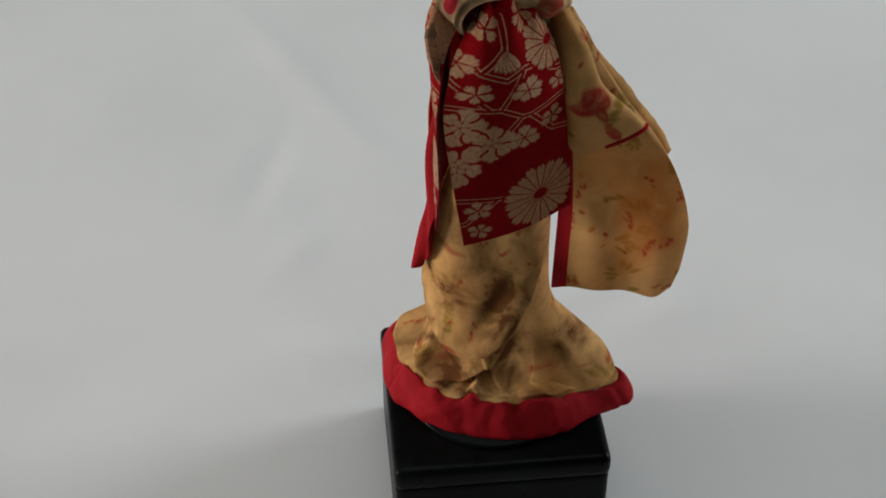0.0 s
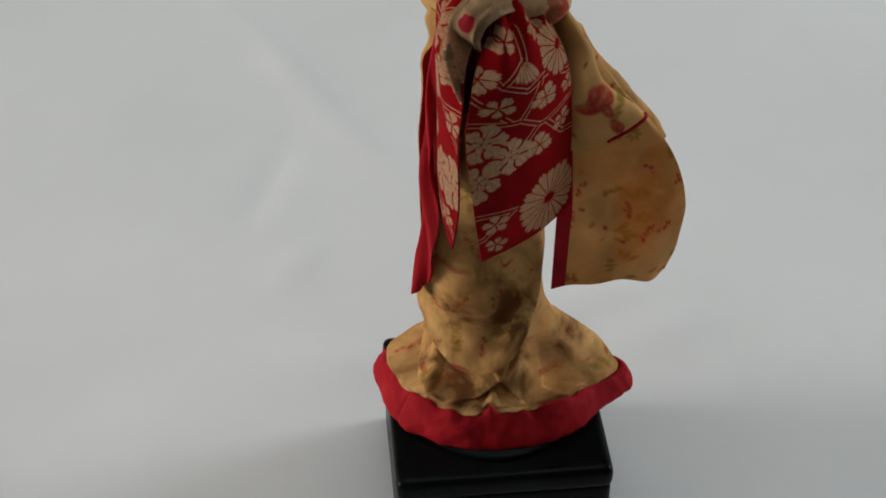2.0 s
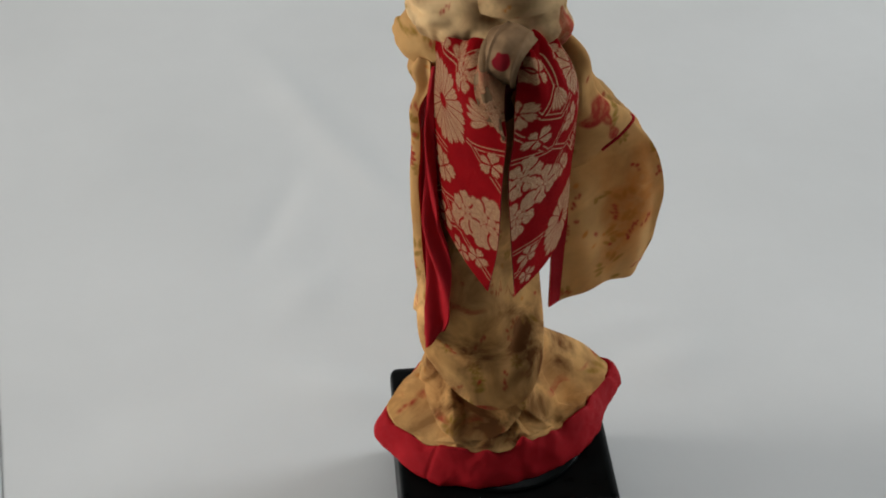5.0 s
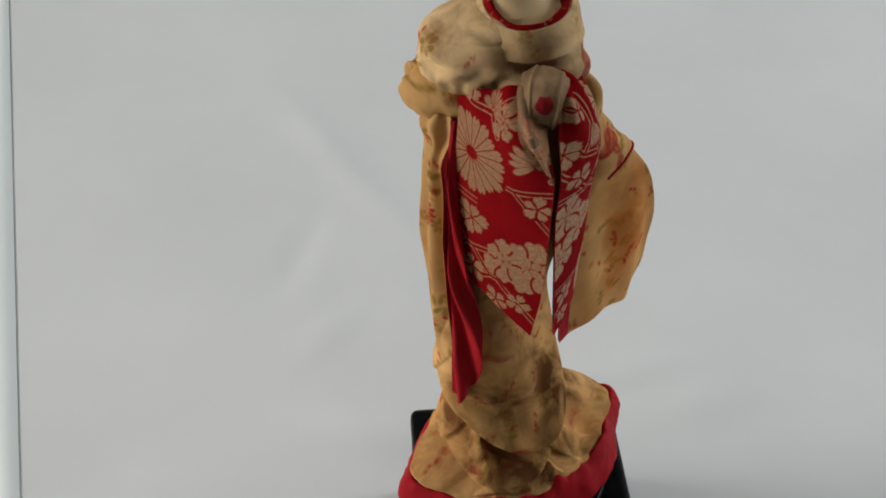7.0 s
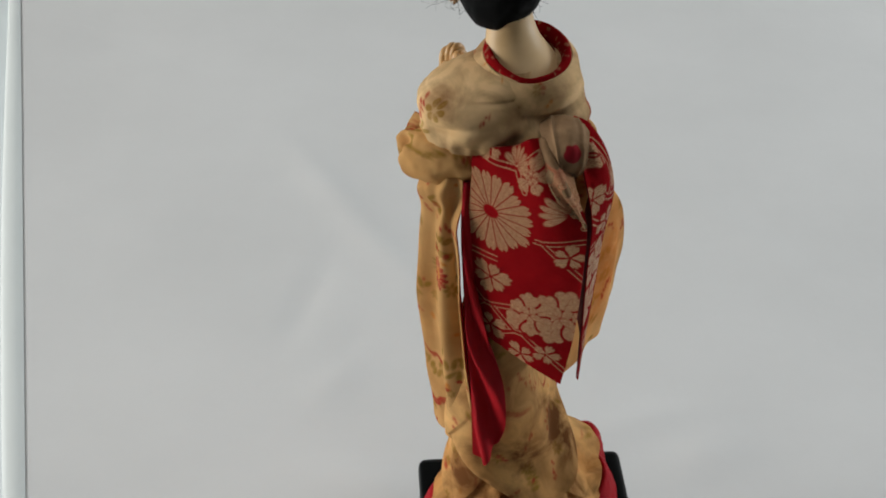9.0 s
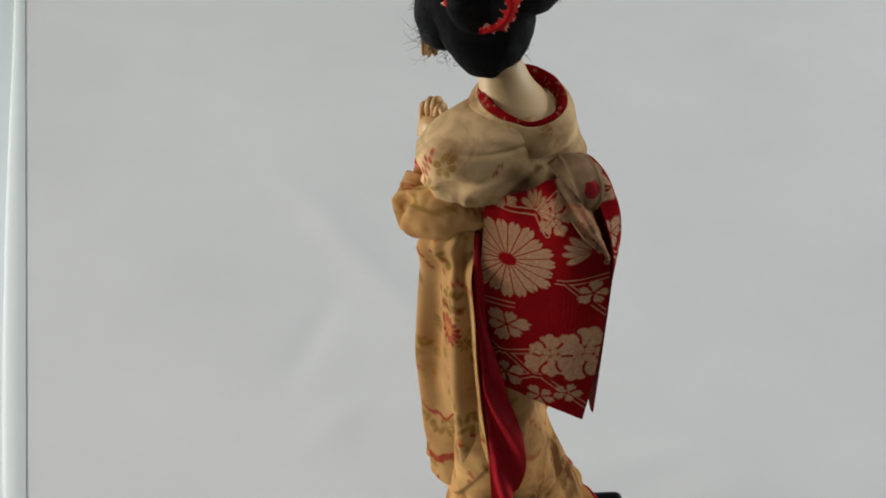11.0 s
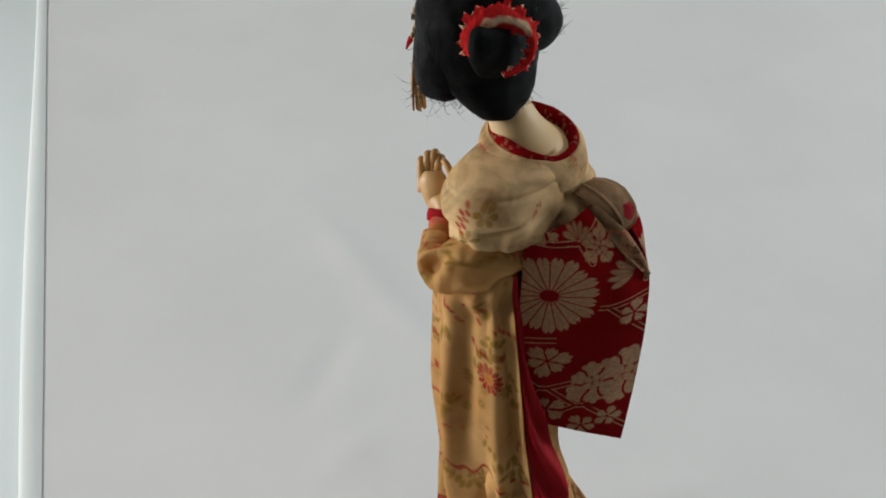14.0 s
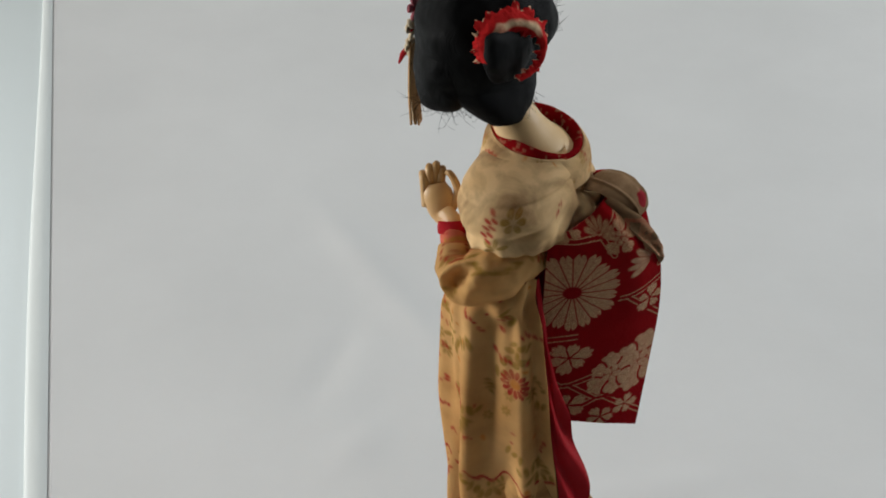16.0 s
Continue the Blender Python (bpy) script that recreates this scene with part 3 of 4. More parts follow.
def make_collar():
    """Standing collar: a cream band outside, a red one inside, open at the nape."""
    around = 160
    a = np.linspace(0, 2 * np.pi, around, endpoint=False)
    ca, sa = np.cos(a), np.sin(a)

    def hoop(rx, ry, z, lift, dx=0.0, dy=0.0, rise=0.0):
        side = rise * np.exp(-(((np.degrees(a) - 192) / 44) ** 2))
        return np.stack([-8.5 + dx + rx * ca, 13.8 + dy + ry * sa, side + z + lift * (0.35 + 0.65 * sa) - 1.2 * np.exp(-(((np.degrees(a) - 270) / 40) ** 2))], -1)

    outer = np.array([hoop(24.5, 22.0, 239.5, 1.0, -1.0, 0.5), hoop(22.8, 21.5, 244, 2.5, -0.8), hoop(21.0, 20.6, 249.5, 4, -0.4), hoop(18.6, 19.4, 252.2, 3.8, 0.0), hoop(17.9, 18.7, 253.0, 4.0), hoop(17.3, 18.1, 252.0, 4.0), hoop(16.8, 17.5, 246, 4.0)])
    g = glide(outer, 60)
    g = g + normals(g, True) * (0.35 * lumps(g, 9, 5))[..., None]
    layer = sprays(30 * np.broadcast_to(a, g.shape[:2]), g[..., 2], 40, 33, size=1.0)
    red_bloom(layer, 19 * np.broadcast_to(a, g.shape[:2]), g[..., 2], 19 * math.radians(158), 247, 5.5)
    doll_body.grid(g, COLLAR, True, layer, 0.7, flip=False)
    inner = np.array([hoop(17.8, 18.2, 250, 4.6), hoop(17.2, 17.8, 253.8, 4.8, rise=1.0), hoop(15.6, 16.4, 254.6, 5.0, rise=2.0), hoop(14.2, 14.8, 253.0, 5.0, rise=2.0), hoop(13.4, 13.8, 250, 5.4), hoop(12.8, 13.0, 243, 5)])
    g = glide(inner, 40)
    g = g + normals(g, True) * (0.3 * lumps(g, 6, 6))[..., None]
    u = np.broadcast_to(a * 16, g.shape[:2])
    doll_body.grid(g, BROCADE, True, gold_layer(0.45 * inside(lumps(np.stack([u, g[..., 2], 0 * u], -1), 1.3, 9) * -3 + 1.0)), flip=False)


def make_neck():
    doll_body.rings([oval(238, -10, 12, 14, 16, 2), oval(246, -9.8, 12.5, 15.6, 15.6, 2), oval(252, -11, 14.2, 14.2, 14.0, 2), oval(258.5, -13.8, 18, 11.2, 11.2, 2), oval(265, -15, 22, 9.4, 9.6, 2), oval(274, -16.5, 26, 9.4, 9.6, 2), oval(284, -19, 32, 13, 14, 2)], SKIN, 64, 50)


def make_arm_left():
    """Bent arm: sleeve puffed at the elbow, red cuff, raised palm with curled fingers."""
    def layer(g):
        return sprays(g[..., 0] * 1.2 + g[..., 1], g[..., 2], 16, 41, size=1.1)

    def pocket(g):
        """The sleeve's mouth, a deep fold with a rolled rim, and slanting creases."""
        c, ax, ay, az = np.array((-59.0, 14.0, 210.0)), np.array((0.75, 0.66, 0)), np.array((-0.66, 0.75, 0)), np.array((0, 0, 1.0))
        d = g - c
        a, b = d @ ax, d @ az + 0.35 * (d @ ax)
        ring = np.hypot(a / 3.0, b / 7.0)
        near = np.exp(-((d @ ay) / 9) ** 2)
        n = normals(g, True)
        n = n * np.where(((g - g.mean(1, keepdims=True)) * n).sum(2, keepdims=True) > 0, 1, -1)
        move = near * (-5.5 * np.exp(-(ring**4)) + 1.6 * np.exp(-(((ring - 1.35) / 0.35) ** 2)))
        crease = 1.1 * np.sin(g[..., 2] / 2.6 + g[..., 0] / 6 + 1.5 * lumps(g, 10, 15))
        return g + n * (move + 0.4 * crease)[..., None]

    doll_body.tube([(-27, 3, 213), (-38, 4, 213), (-47.0, 8.5, 210), (-51.0, 15.5, 208), (-50, 22, 210), (-46, 25.5, 215)], [10, 11, 10.8, 9.8, 8.6, 7.4], KIMONO, 90, 120, (1, 1.1), ripple=0.8, seed=12, paint=layer, stain_shade=0.25, mould=pocket)
    doll_body.tube([(-47.5, 21, 207), (-45, 25, 213), (-42.5, 28, 218.5), (-41.3, 29.3, 221)], [6.4, 6.6, 6.5, 6.3], UNDER, 36, 40, ripple=0.5, seed=14, paint=lambda g: sprays(g[..., 0] + g[..., 1], g[..., 2], 14, 52, size=0.9))
    doll_body.tube([(-42.2, 28.4, 218.5), (-41.3, 29.3, 220.8), (-40.6, 30.0, 222.6)], [6.9, 7.0, 6.5], RED, 36, 12)
    e, n, up = np.array((0.53, -0.85, 0)), np.array((0.85, 0.53, 0)), np.array((0, 0, 1.0))
    wrist = np.array((-39.5, 36.0, 216.0))

    def at(x, y, z):
        return wrist + e * x + n * y + up * z

    doll_body.tube([(-42.5, 28, 217), (-41, 30.5, 221), at(-0.6, 1.0, 7), at(-2.2, 2.6, 11), at(-3.4, 4.0, 14.5), at(-4.2, 5.4, 17.5)], [5.0, 4.8, 5.3, 6.1, 6.0, 4.2], PALM, 28, 40, (1.0, 0.66), up=n)
    for x, y, z, reach, lean in ((-8.2, 4.2, 14.5, 6.4, -1.6), (-6.2, 5.4, 16.5, 7.0, -0.9), (-4.0, 6.2, 17.5, 6.8, -0.2), (-2.0, 5.8, 17.0, 5.6, 0.3)):
        doll_body.tube([at(x + 0.8, y - 1.8, z - 6), at(x, y, z), at(x + 0.3 * lean, y + 0.4, z + reach * 0.7), at(x + 0.7 * lean, y + 2.2, z + reach), at(x + lean, y + 4.6, z + reach * 0.72), at(x + lean, y + 5.4, z + reach * 0.2)], [2.0, 1.9, 1.75, 1.6, 1.4, 0.8], PALM, 14, 36)
    doll_body.tube([at(1.6, 1.6, 8), at(4.0, 2.2, 12.0), at(5.0, 2.8, 16.0), at(3.6, 3.8, 20.5), at(1.4, 5.0, 23.0), at(-0.2, 6.2, 22.0)], [2.8, 2.1, 1.7, 1.5, 1.3, 0.8], PALM, 14, 30)


def make_sleeve_left():
    rows = [
        [(-35, -6, 207), (-42, -3, 207), (-49, 5, 206), (-52, 17, 205), (-47, 28, 205), (-39, 37, 205)],
        [(-37, -10, 190), (-44, -5, 190), (-47, 4, 190), (-49.5, 17, 190), (-46, 28, 190), (-36, 39, 190)],
        [(-36, -13, 165), (-42, -8, 165), (-46, 3, 165), (-49.5, 16.5, 165), (-46.5, 28, 165), (-37, 38, 165)],
        [(-34, -16, 130), (-40, -10, 130), (-46, 2, 130), (-49.5, 15.5, 130), (-45.5, 27, 130), (-37, 37, 130)],
        [(-32, -19.5, 98), (-38, -11, 98), (-42, 2, 98), (-47, 18.5, 98), (-42.5, 28, 98), (-35, 36, 98)],
        [(-31, -22, 68), (-34.5, -12, 64.5), (-38.5, -1, 61.5), (-45, 18, 59), (-42, 27, 58), (-35, 35, 58)],
    ]
    g = net(rows, 150, 260)
    n = normals(g)
    hang = np.clip((208 - g[..., 2]) / 60, 0, 1)
    s = np.linspace(0, 1, 150)[None, :]
    fold = 2.4 * np.sin(2 * np.pi * (3.1 * s + 0.12 * np.sin(g[..., 2] / 30))) * hang + 0.8 * np.sin(2 * np.pi * 5.5 * s + g[..., 2] / 40)
    drape = 3.4 * np.sin((g[..., 2] - 190) / 5.0 + 9 * s) * np.exp(-(((g[..., 2] - 195) / 11) ** 2))
    g = g - n * (fold * 1.15 + drape * 0.8 + 0.8 * lumps(g, 16, 22))[..., None]
    u = np.cumsum(np.linalg.norm(np.diff(g, axis=1, prepend=g[:, :1]), axis=2), 1)
    v = g[..., 2]
    p = np.maximum(sprays(u, v, 64, 61, size=1.45), sprays(u, v, 40, 66, size=0.9))
    red_bloom(p, u, v, 17.5, 159, 7.2)
    for k in range(4):
        ring = np.hypot(u - 13 - 2.8 * k, v - 171 + 2.2 * (k % 2)) - 1.9
        p[..., 1] = np.maximum(p[..., 1], inside(ring))
    # red border of waves towards the foot
    wave = v - 101 - 2.4 * np.sin(u / 3.4) - 1.4 * np.sin(u / 1.5 + 1)
    p[..., 0] = np.maximum(p[..., 0], inside(np.abs(wave) - 0.9) * (lumps(g, 6, 71) > -0.35))
    blot = np.abs(v - 88 + 0.35 * u + 3 * lumps(g, 8, 72)) - 2.6
    p[..., 0] = np.maximum(p[..., 0], inside(blot) * inside(4 * lumps(g, 9, 73) - 1.0, 1.0))
    doll_body.sheet(g, 1.0, KIMONO, RED, KIMONO, p, 0.18)
    # red lining that shows along the open back edge, wavy, to a point at the foot
    rows = [
        [(-35, -6, 206), (-33.5, -6.5, 206), (-32, -5.5, 206)],
        [(-36, -10, 185), (-34.5, -11, 185), (-32, -9.5, 185)],
        [(-35, -13, 160), (-33, -14.5, 160), (-29.5, -12.5, 160)],
        [(-33.5, -16, 130), (-30, -18.5, 130), (-24, -19.5, 130)],
        [(-31.5, -19, 105), (-25, -21.5, 105), (-17, -23, 106)],
        [(-31, -21.5, 84), (-25, -26, 84), (-17, -25, 88)],
        [(-30.5, -23, 70), (-25.5, -29, 69.5), (-20, -27, 79)],
    ]
    g = net(rows, 60, 180)
    s = np.linspace(0, 1, 60)[None, :]
    g = g - normals(g) * (2.3 * np.sin(2 * np.pi * (1.2 * s + g[..., 2] / 46)) * np.clip((190 - g[..., 2]) / 60, 0, 1) * np.minimum(1, 4 * s))[..., None]
    doll_body.sheet(g, 1.2, RED, RED, RED, flip=True)


def make_sleeve_right():
    """The wide hanging sleeve, a flat bag with a red front edge, and the folded upper sleeve over it."""
    e, n = np.array((0.545, 0.839, 0)), np.array((0.839, -0.545, 0))
    foot = np.array((11.0, 23.5, 0))

    def at(s, z, out=0.0):
        return foot + e * s + n * out + np.array((0, 0, z - 60.0))

    rows = [
        [at(-4, 272, 2), at(1, 275, 4), at(6, 272, 3), at(8, 267, 1), at(9, 262, 0)],
        [at(0, 245, 2), at(8, 249, 5), at(14, 247, 5), at(21, 244, 3), at(26, 238, 1)],
        [at(0, 210, 1), at(12, 213, 3), at(26, 215, 4), at(39, 214, 6), at(48, 208, 5.5)],
        [at(1, 178, 0), at(15, 180, 2.5), at(31, 180, 3.5), at(47, 179, 6.5), at(58, 178, 5.5)],
        [at(0.5, 150, 0), at(15, 151, 2), at(31, 152, 2.5), at(47, 151, 4), at(58, 151, 3)],
        [at(0, 126.5, 0), at(15, 127.5, 1), at(31, 128.5, 1.5), at(46, 125.5, 1), at(55, 130, 0)],
    ]
    g = net(rows, 150, 210)
    s = np.linspace(0, 1, 150)[None, :]
    g = g + n * (0.9 * np.sin(2 * np.pi * 2.3 * s + g[..., 2] / 25) * np.clip((170 - g[..., 2]) / 60, 0.2, 1) + 0.8 * lumps(g, 15, 31))[..., None]
    u = (g - foot) @ e
    p = sprays(u, g[..., 2], 80, 77, size=1.35)
    # orange glow of light through the cloth, painted in with the print
    p[..., 2] = np.maximum(p[..., 2], 0.8 * inside(np.hypot((u - 40) / 14, (g[..., 2] - 112) / 30) - 1 + 0.4 * lumps(g, 9, 35), 0.6))
    rows_n, cols_n = g.shape[:2]
    slot = np.full((rows_n - 1, cols_n - 1), SLOTS.index(KIMONO))
    slot[:, :17] = SLOTS.index(RED)
    nrm = normals(g)
    sign = 1.0 if (nrm.reshape(-1, 3) @ n).mean() > 0 else -1.0
    near = np.minimum(np.arange(cols_n), np.arange(cols_n)[::-1])
    low = np.arange(rows_n)[::-1]
    puff = np.minimum(1, np.minimum(near[None, :], low[:, None]) / 9.0) ** 0.5
    back = g - n * (0.4 + 3.0 * puff)[..., None]
    doll_body.grid(g, slot, False, p, 0.25, flip=sign < 0)
    doll_body.grid(back, slot, False, p, 0.25, flip=sign > 0)
    for a, b in ((g[-1], back[-1]), (g[:, 0], back[:, 0]), (g[:, -1], back[:, -1]), (g[0], back[0])):
        doll_body.grid(np.stack([a, b], 0), KIMONO if a is not g[:, 0] else RED)
    # upper sleeve, folded over, trimmed in red
    rows = [
        [at(-16, 282, -8), at(-10, 286, -1), at(-5, 286, 1), at(-2, 282, -2), at(-2, 276, -8)],
        [at(-10, 266, 0), at(-2, 272, 9), at(4, 273, 10), at(8, 268, 5), at(8, 263, -2)],
        [at(-4, 240, 2), at(3, 246, 11), at(9, 249, 11), at(15.5, 247, 7), at(15.5, 243, -1)],
        [at(2, 216, 2), at(10, 222, 10), at(20, 230, 11), at(29, 234, 7), at(29, 231, 0)],
        [at(6, 206, 1), at(14, 211, 7), at(23, 218, 8), at(34, 226, 6), at(36, 226, 1)],
    ]
    g = net(rows, 90, 150)
    g = g + n * (1.2 * np.sin(g[..., 2] / 7 + 4 * np.linspace(0, 1, 90)[None, :]) + 1.0 * lumps(g, 12, 36))[..., None]
    u = (g - foot) @ e
    p = sprays(u, g[..., 2], 18, 83, size=1.2)
    blot = np.hypot((u - 11.5) / 7.0, (g[..., 2] - 180) / 7) - 1 + 0.6 * lumps(g, 6, 38)
    stem = np.hypot((u - 21 + 0.5 * (g[..., 2] - 168)) / 3.2, (g[..., 2] - 165) / 12) - 1 + 0.6 * lumps(g, 5, 39)
    high = np.hypot((u - 9) / 4.5, (g[..., 2] - 222) / 13) - 1 + 0.9 * lumps(g, 6, 40)
    for m in (blot, stem, high):
        p[..., 0] = np.maximum(p[..., 0], inside(m, 0.3))
    doll_body.sheet(g, 1.2, KIMONO, KIMONO, KIMONO, p, 0.2, flip=(normals(g).reshape(-1, 3) @ n).mean() < 0)
    edge = g[-1][36::6]
    doll_body.tube(edge, [0.8] + [1.0] * (len(edge) - 2) + [0.8], RED, 10, 60)
    doll_body.tube([at(-2, 272, -7), at(9, 255, -4), at(22, 239, -3), at(36.5, 222, -2), at(46, 210, 0)], [5, 4.6, 4.4, 3.6, 2.2], KIMONO, 28, 60, (1, 1), ripple=0.7, seed=44, stain_shade=0.5)


def make_tail_left():
    rows = [
        [(-31, -8, 223.5), (-22, -13.5, 227.5), (-13, -16.5, 231), (-4, -16.5, 234), (2, -14, 233)],
        [(-32, -9, 218.5), (-23, -16.5, 222.5), (-12.5, -23.5, 226), (-3, -25.5, 228), (3, -21, 225)],
        [(-32, -8.5, 211), (-22, -18.5, 214.5), (-11.5, -28, 216.5), (-2, -33.5, 216), (9, -30.5, 212)],
        [(-32.5, -8.5, 199), (-22.5, -18.5, 201), (-12, -26.5, 202), (-1, -33, 203), (12, -34.5, 202)],
        [(-33, -8.5, 180), (-23, -17.5, 180), (-12, -25, 180), (-0.5, -32, 180), (11.3, -36.5, 180)],
        [(-30.5, -10.5, 150), (-21.5, -18.5, 149), (-12.2, -25.5, 148), (-1.5, -31, 147), (9.5, -34.5, 146)],
        [(-27, -13, 133), (-19, -19.5, 130), (-10.5, -25.5, 126.5), (-3, -30, 123.5), (5.4, -33.5, 119.5)],
    ]
    g = net(rows, 230, 460)
    n = normals(g)
    top = np.exp(-(((g[..., 2] - 236) / 15) ** 2))
    s = np.linspace(0, 1, 230)[None, :]
    g = g + n * (1.6 * np.sin(2 * np.pi * 3 * s) * top + 0.5 * lumps(g, 18, 51))[..., None]
    u = (g[..., 0] + 25) * 0.8 - (g[..., 1] + 16) * 0.6
    v = g[..., 2] + 60
    flowers = np.maximum(chrysanthemum(u, v, 0.8, 258.8, 21.0, 19, 0.1, 0.93), star_leaf(u, v, 1.3, 225.5, 9.4, 6, 0.25))
    flowers = np.maximum(flowers, peony(u, v, 33, 215, 15, 0.2))
    flowers = np.where(peony(u, v, 20.5, 213, 11.5, 0.6) + inside(np.hypot(u - 20.5, v - 213) - 9) > 0.5, peony(u, v, 20.5, 213, 11.5, 0.6), flowers)
    flowers = np.maximum(flowers, fan_leaf(u, v, 35, 268, 11.5, 2.2))
    flowers = np.maximum(flowers, peony(u, v, 19.4, 282.5, 7.5, 0.3, 5))
    flowers = np.maximum(flowers, fan_leaf(u, v, 11, 284, 6.5, 1.2))
    for cu, cv, size, points, turn in ((36, 247.5, 7.0, 5, 0.2), (1.5, 200, 8.0, 5, 0.5), (16.8, 190.5, 7.0, 5, 0.9), (6, 185, 6.0, 5, 0.1), (28, 194, 6, 5, 1.2), (-2, 288, 7, 5, 0.6), (30, 291, 7, 5, 0.2)):
        flowers = np.maximum(flowers, star_leaf(u, v, cu, cv, size, points, turn))
    near = inside(np.hypot(u - 0.8, (v - 258.8) / 0.93) - 21.5) + inside(np.hypot(u - 27, (v - 213)) - 14) + inside(np.hypot(u - 1.3, v - 225.5) - 8.5)
    near = near + inside(np.hypot(u - 36, v - 247.5) - 6) + inside(np.hypot(u - 1.5, v - 200) - 6.5) + inside(np.hypot(u - 16.8, v - 190.5) - 5.5)
    lines = [(-2.2, 211, 1.8, 211), (-2.2, 211, -12, 219), (1.8, 211, 15, 215), (1.8, 211, 13.5, 202), (-2.2, 211, -12, 203), (13.5, 202, 17.5, 202), (17.5, 202, 36, 187), (13.5, 202, -4, 193), (17.5, 202, 30, 204)]
    lines += [(21, 252, 25, 252), (25, 252, 46, 257), (25, 252, 42, 237), (21, 252, 12, 256), (42, 237, 48, 236), (-12, 283, 8, 283), (8, 283, 12, 283), (12, 283, 18, 290), (12, 283, 17, 275), (-12, 289, 3, 291), (40, 262, 48, 264)]
    m = np.maximum(flowers, strokes(u, v, lines) * hollow(u, v, lines) * np.clip(1 - near, 0, 1))
    bars = np.maximum(inside(np.abs(v - 237.2) - 0.28, 0.3), inside(np.abs(v - 234.8) - 0.28, 0.3)) * inside(u - 4.5)
    m = np.maximum(m, bars * np.clip(1 - near, 0, 1))
    doll_body.sheet(g, 1.2, BROCADE, LINING, RED, gold_layer(m), flip=(n[..., 1].mean() > 0))


def make_tail_right():
    rows = [
        [(3, -12, 233), (5, -9, 234), (8, -4, 233), (10, 2, 231), (11, 8, 228)],
        [(10, -20, 227), (13, -14, 231), (14, -6, 230.5), (15, 2, 227), (17, 9, 222)],
        [(13, -29, 214), (20.5, -18, 219), (22, -8, 219), (21.5, 3, 216), (21, 12, 211)],
        [(14.5, -33, 200), (23, -20, 203), (26, -7, 203), (25, 5, 201), (22.5, 15, 198)],
        [(13.5, -34, 182), (21, -19, 182), (24, -6, 181), (23.5, 7, 180), (21, 18.5, 179)],
        [(13.8, -30, 150), (19.5, -15.5, 150), (21.5, -2, 149), (20.5, 11, 148), (18, 24, 147)],
        [(14.5, -24.5, 113.5), (17.5, -11.5, 115), (19, 1.5, 116.5), (18.5, 14.5, 118), (16.5, 27.5, 119)],
    ]
    g = net(rows, 250, 520)
    n = normals(g)
    top = np.exp(-(((g[..., 2] - 234) / 16) ** 2))
    s = np.linspace(0, 1, 250)[None, :]
    g = g + n * (1.9 * np.sin(2 * np.pi * 3.2 * s + 0.8) * top + 0.5 * lumps(g, 18, 52))[..., None]
    u, v = g[..., 1], g[..., 2] + 60
    flowers = chrysanthemum(u, v, 9.5, 194.7, 18.5, 19, 0.0)
    flowers = np.maximum(flowers, peony(u, v, -28, 240, 10.5, 0.2))
    flowers = np.maximum(flowers, peony(u, v, -28, 219, 10.5, 0.9, 5))
    flowers = np.where(inside(np.hypot(u + 15.5, v - 230) - 7.5) > 0.5, peony(u, v, -15.5, 230, 10, 0.5), np.maximum(flowers, peony(u, v, -15.5, 230, 10, 0.5)))
    flowers = np.maximum(flowers, chrysanthemum(u, v, 8, 275, 12, 15))
    flowers = np.maximum(flowers, fan_leaf(u, v, -11.6, 277, 9.5, -1.57, 0.55, 6))
    for cu, cv, size, points, turn in ((-1.6, 230.8, 8.6, 6, 0.6), (-2.3, 257, 8.6, 6, 0.3), (11.4, 238, 7, 5, 0.1), (-23.5, 258, 7.5, 5, 0.9), (-29, 271.5, 8, 6, 0.4), (-18.5, 286, 7.5, 5, 0.2), (-19, 193, 7.5, 5, 0.5), (-18, 181, 6, 5, 0.1), (13, 256, 6, 5, 0.4), (-2, 287, 7, 5, 0.7)):
        flowers = np.maximum(flowers, star_leaf(u, v, cu, cv, 0.86 * size, points, turn))
    near = inside(np.hypot(u - 9.5, v - 194.7) - 19) + inside(np.hypot(u + 26, v - 231) - 15) + inside(np.hypot(u + 16, v - 231) - 9) + inside(np.hypot(u - 8, v - 275) - 12)
    near = near + inside(np.hypot(u + 1.6, v - 230.8) - 7.5) + inside(np.hypot(u + 2.3, v - 257) - 7.5) + inside(np.hypot(u + 23.5, v - 258) - 6) + inside(np.hypot(u + 18.5, v - 286) - 6) + inside(np.hypot(u + 29, v - 271.5) - 6)
    a0, a1, b0, b1, c0, c1 = (-3.5, 243), (0.5, 243), (-17, 248.5), (-13, 248.5), (-4.5, 268), (-0.5, 268)
    lines = [(*a0, *a1), (*a0, *b1), (*b0, *b1), (*b1, *c0), (*c0, *c1), (*c1, 12, 262), (12, 262, 18, 262), (*a1, 13, 247.5), (*a1, 12, 231), (12, 231, 20, 229), (13, 247.5, 22, 249), (*a0, -11, 233), (*b0, -34, 251), (*b0, -31, 262), (-31, 262, -36, 268), (*c0, -12, 264), (-12, 264, -22, 268), (-22, 268, -12, 277)]
    lines += [(-12, 277, -11, 288), (-31, 279, -22, 268), (-31, 279, -28, 292), (-28, 292, -18, 296), (-11, 198.5, -7, 198.5), (-11, 198.5, -30, 199.5), (-30, 199.5, -34, 203), (-11, 198.5, -24, 186), (-7, 198.5, -4, 201), (-24, 186, -34, 184)]
    m = np.maximum(flowers, strokes(u, v, lines) * hollow(u, v, lines) * np.clip(1 - near, 0, 1))
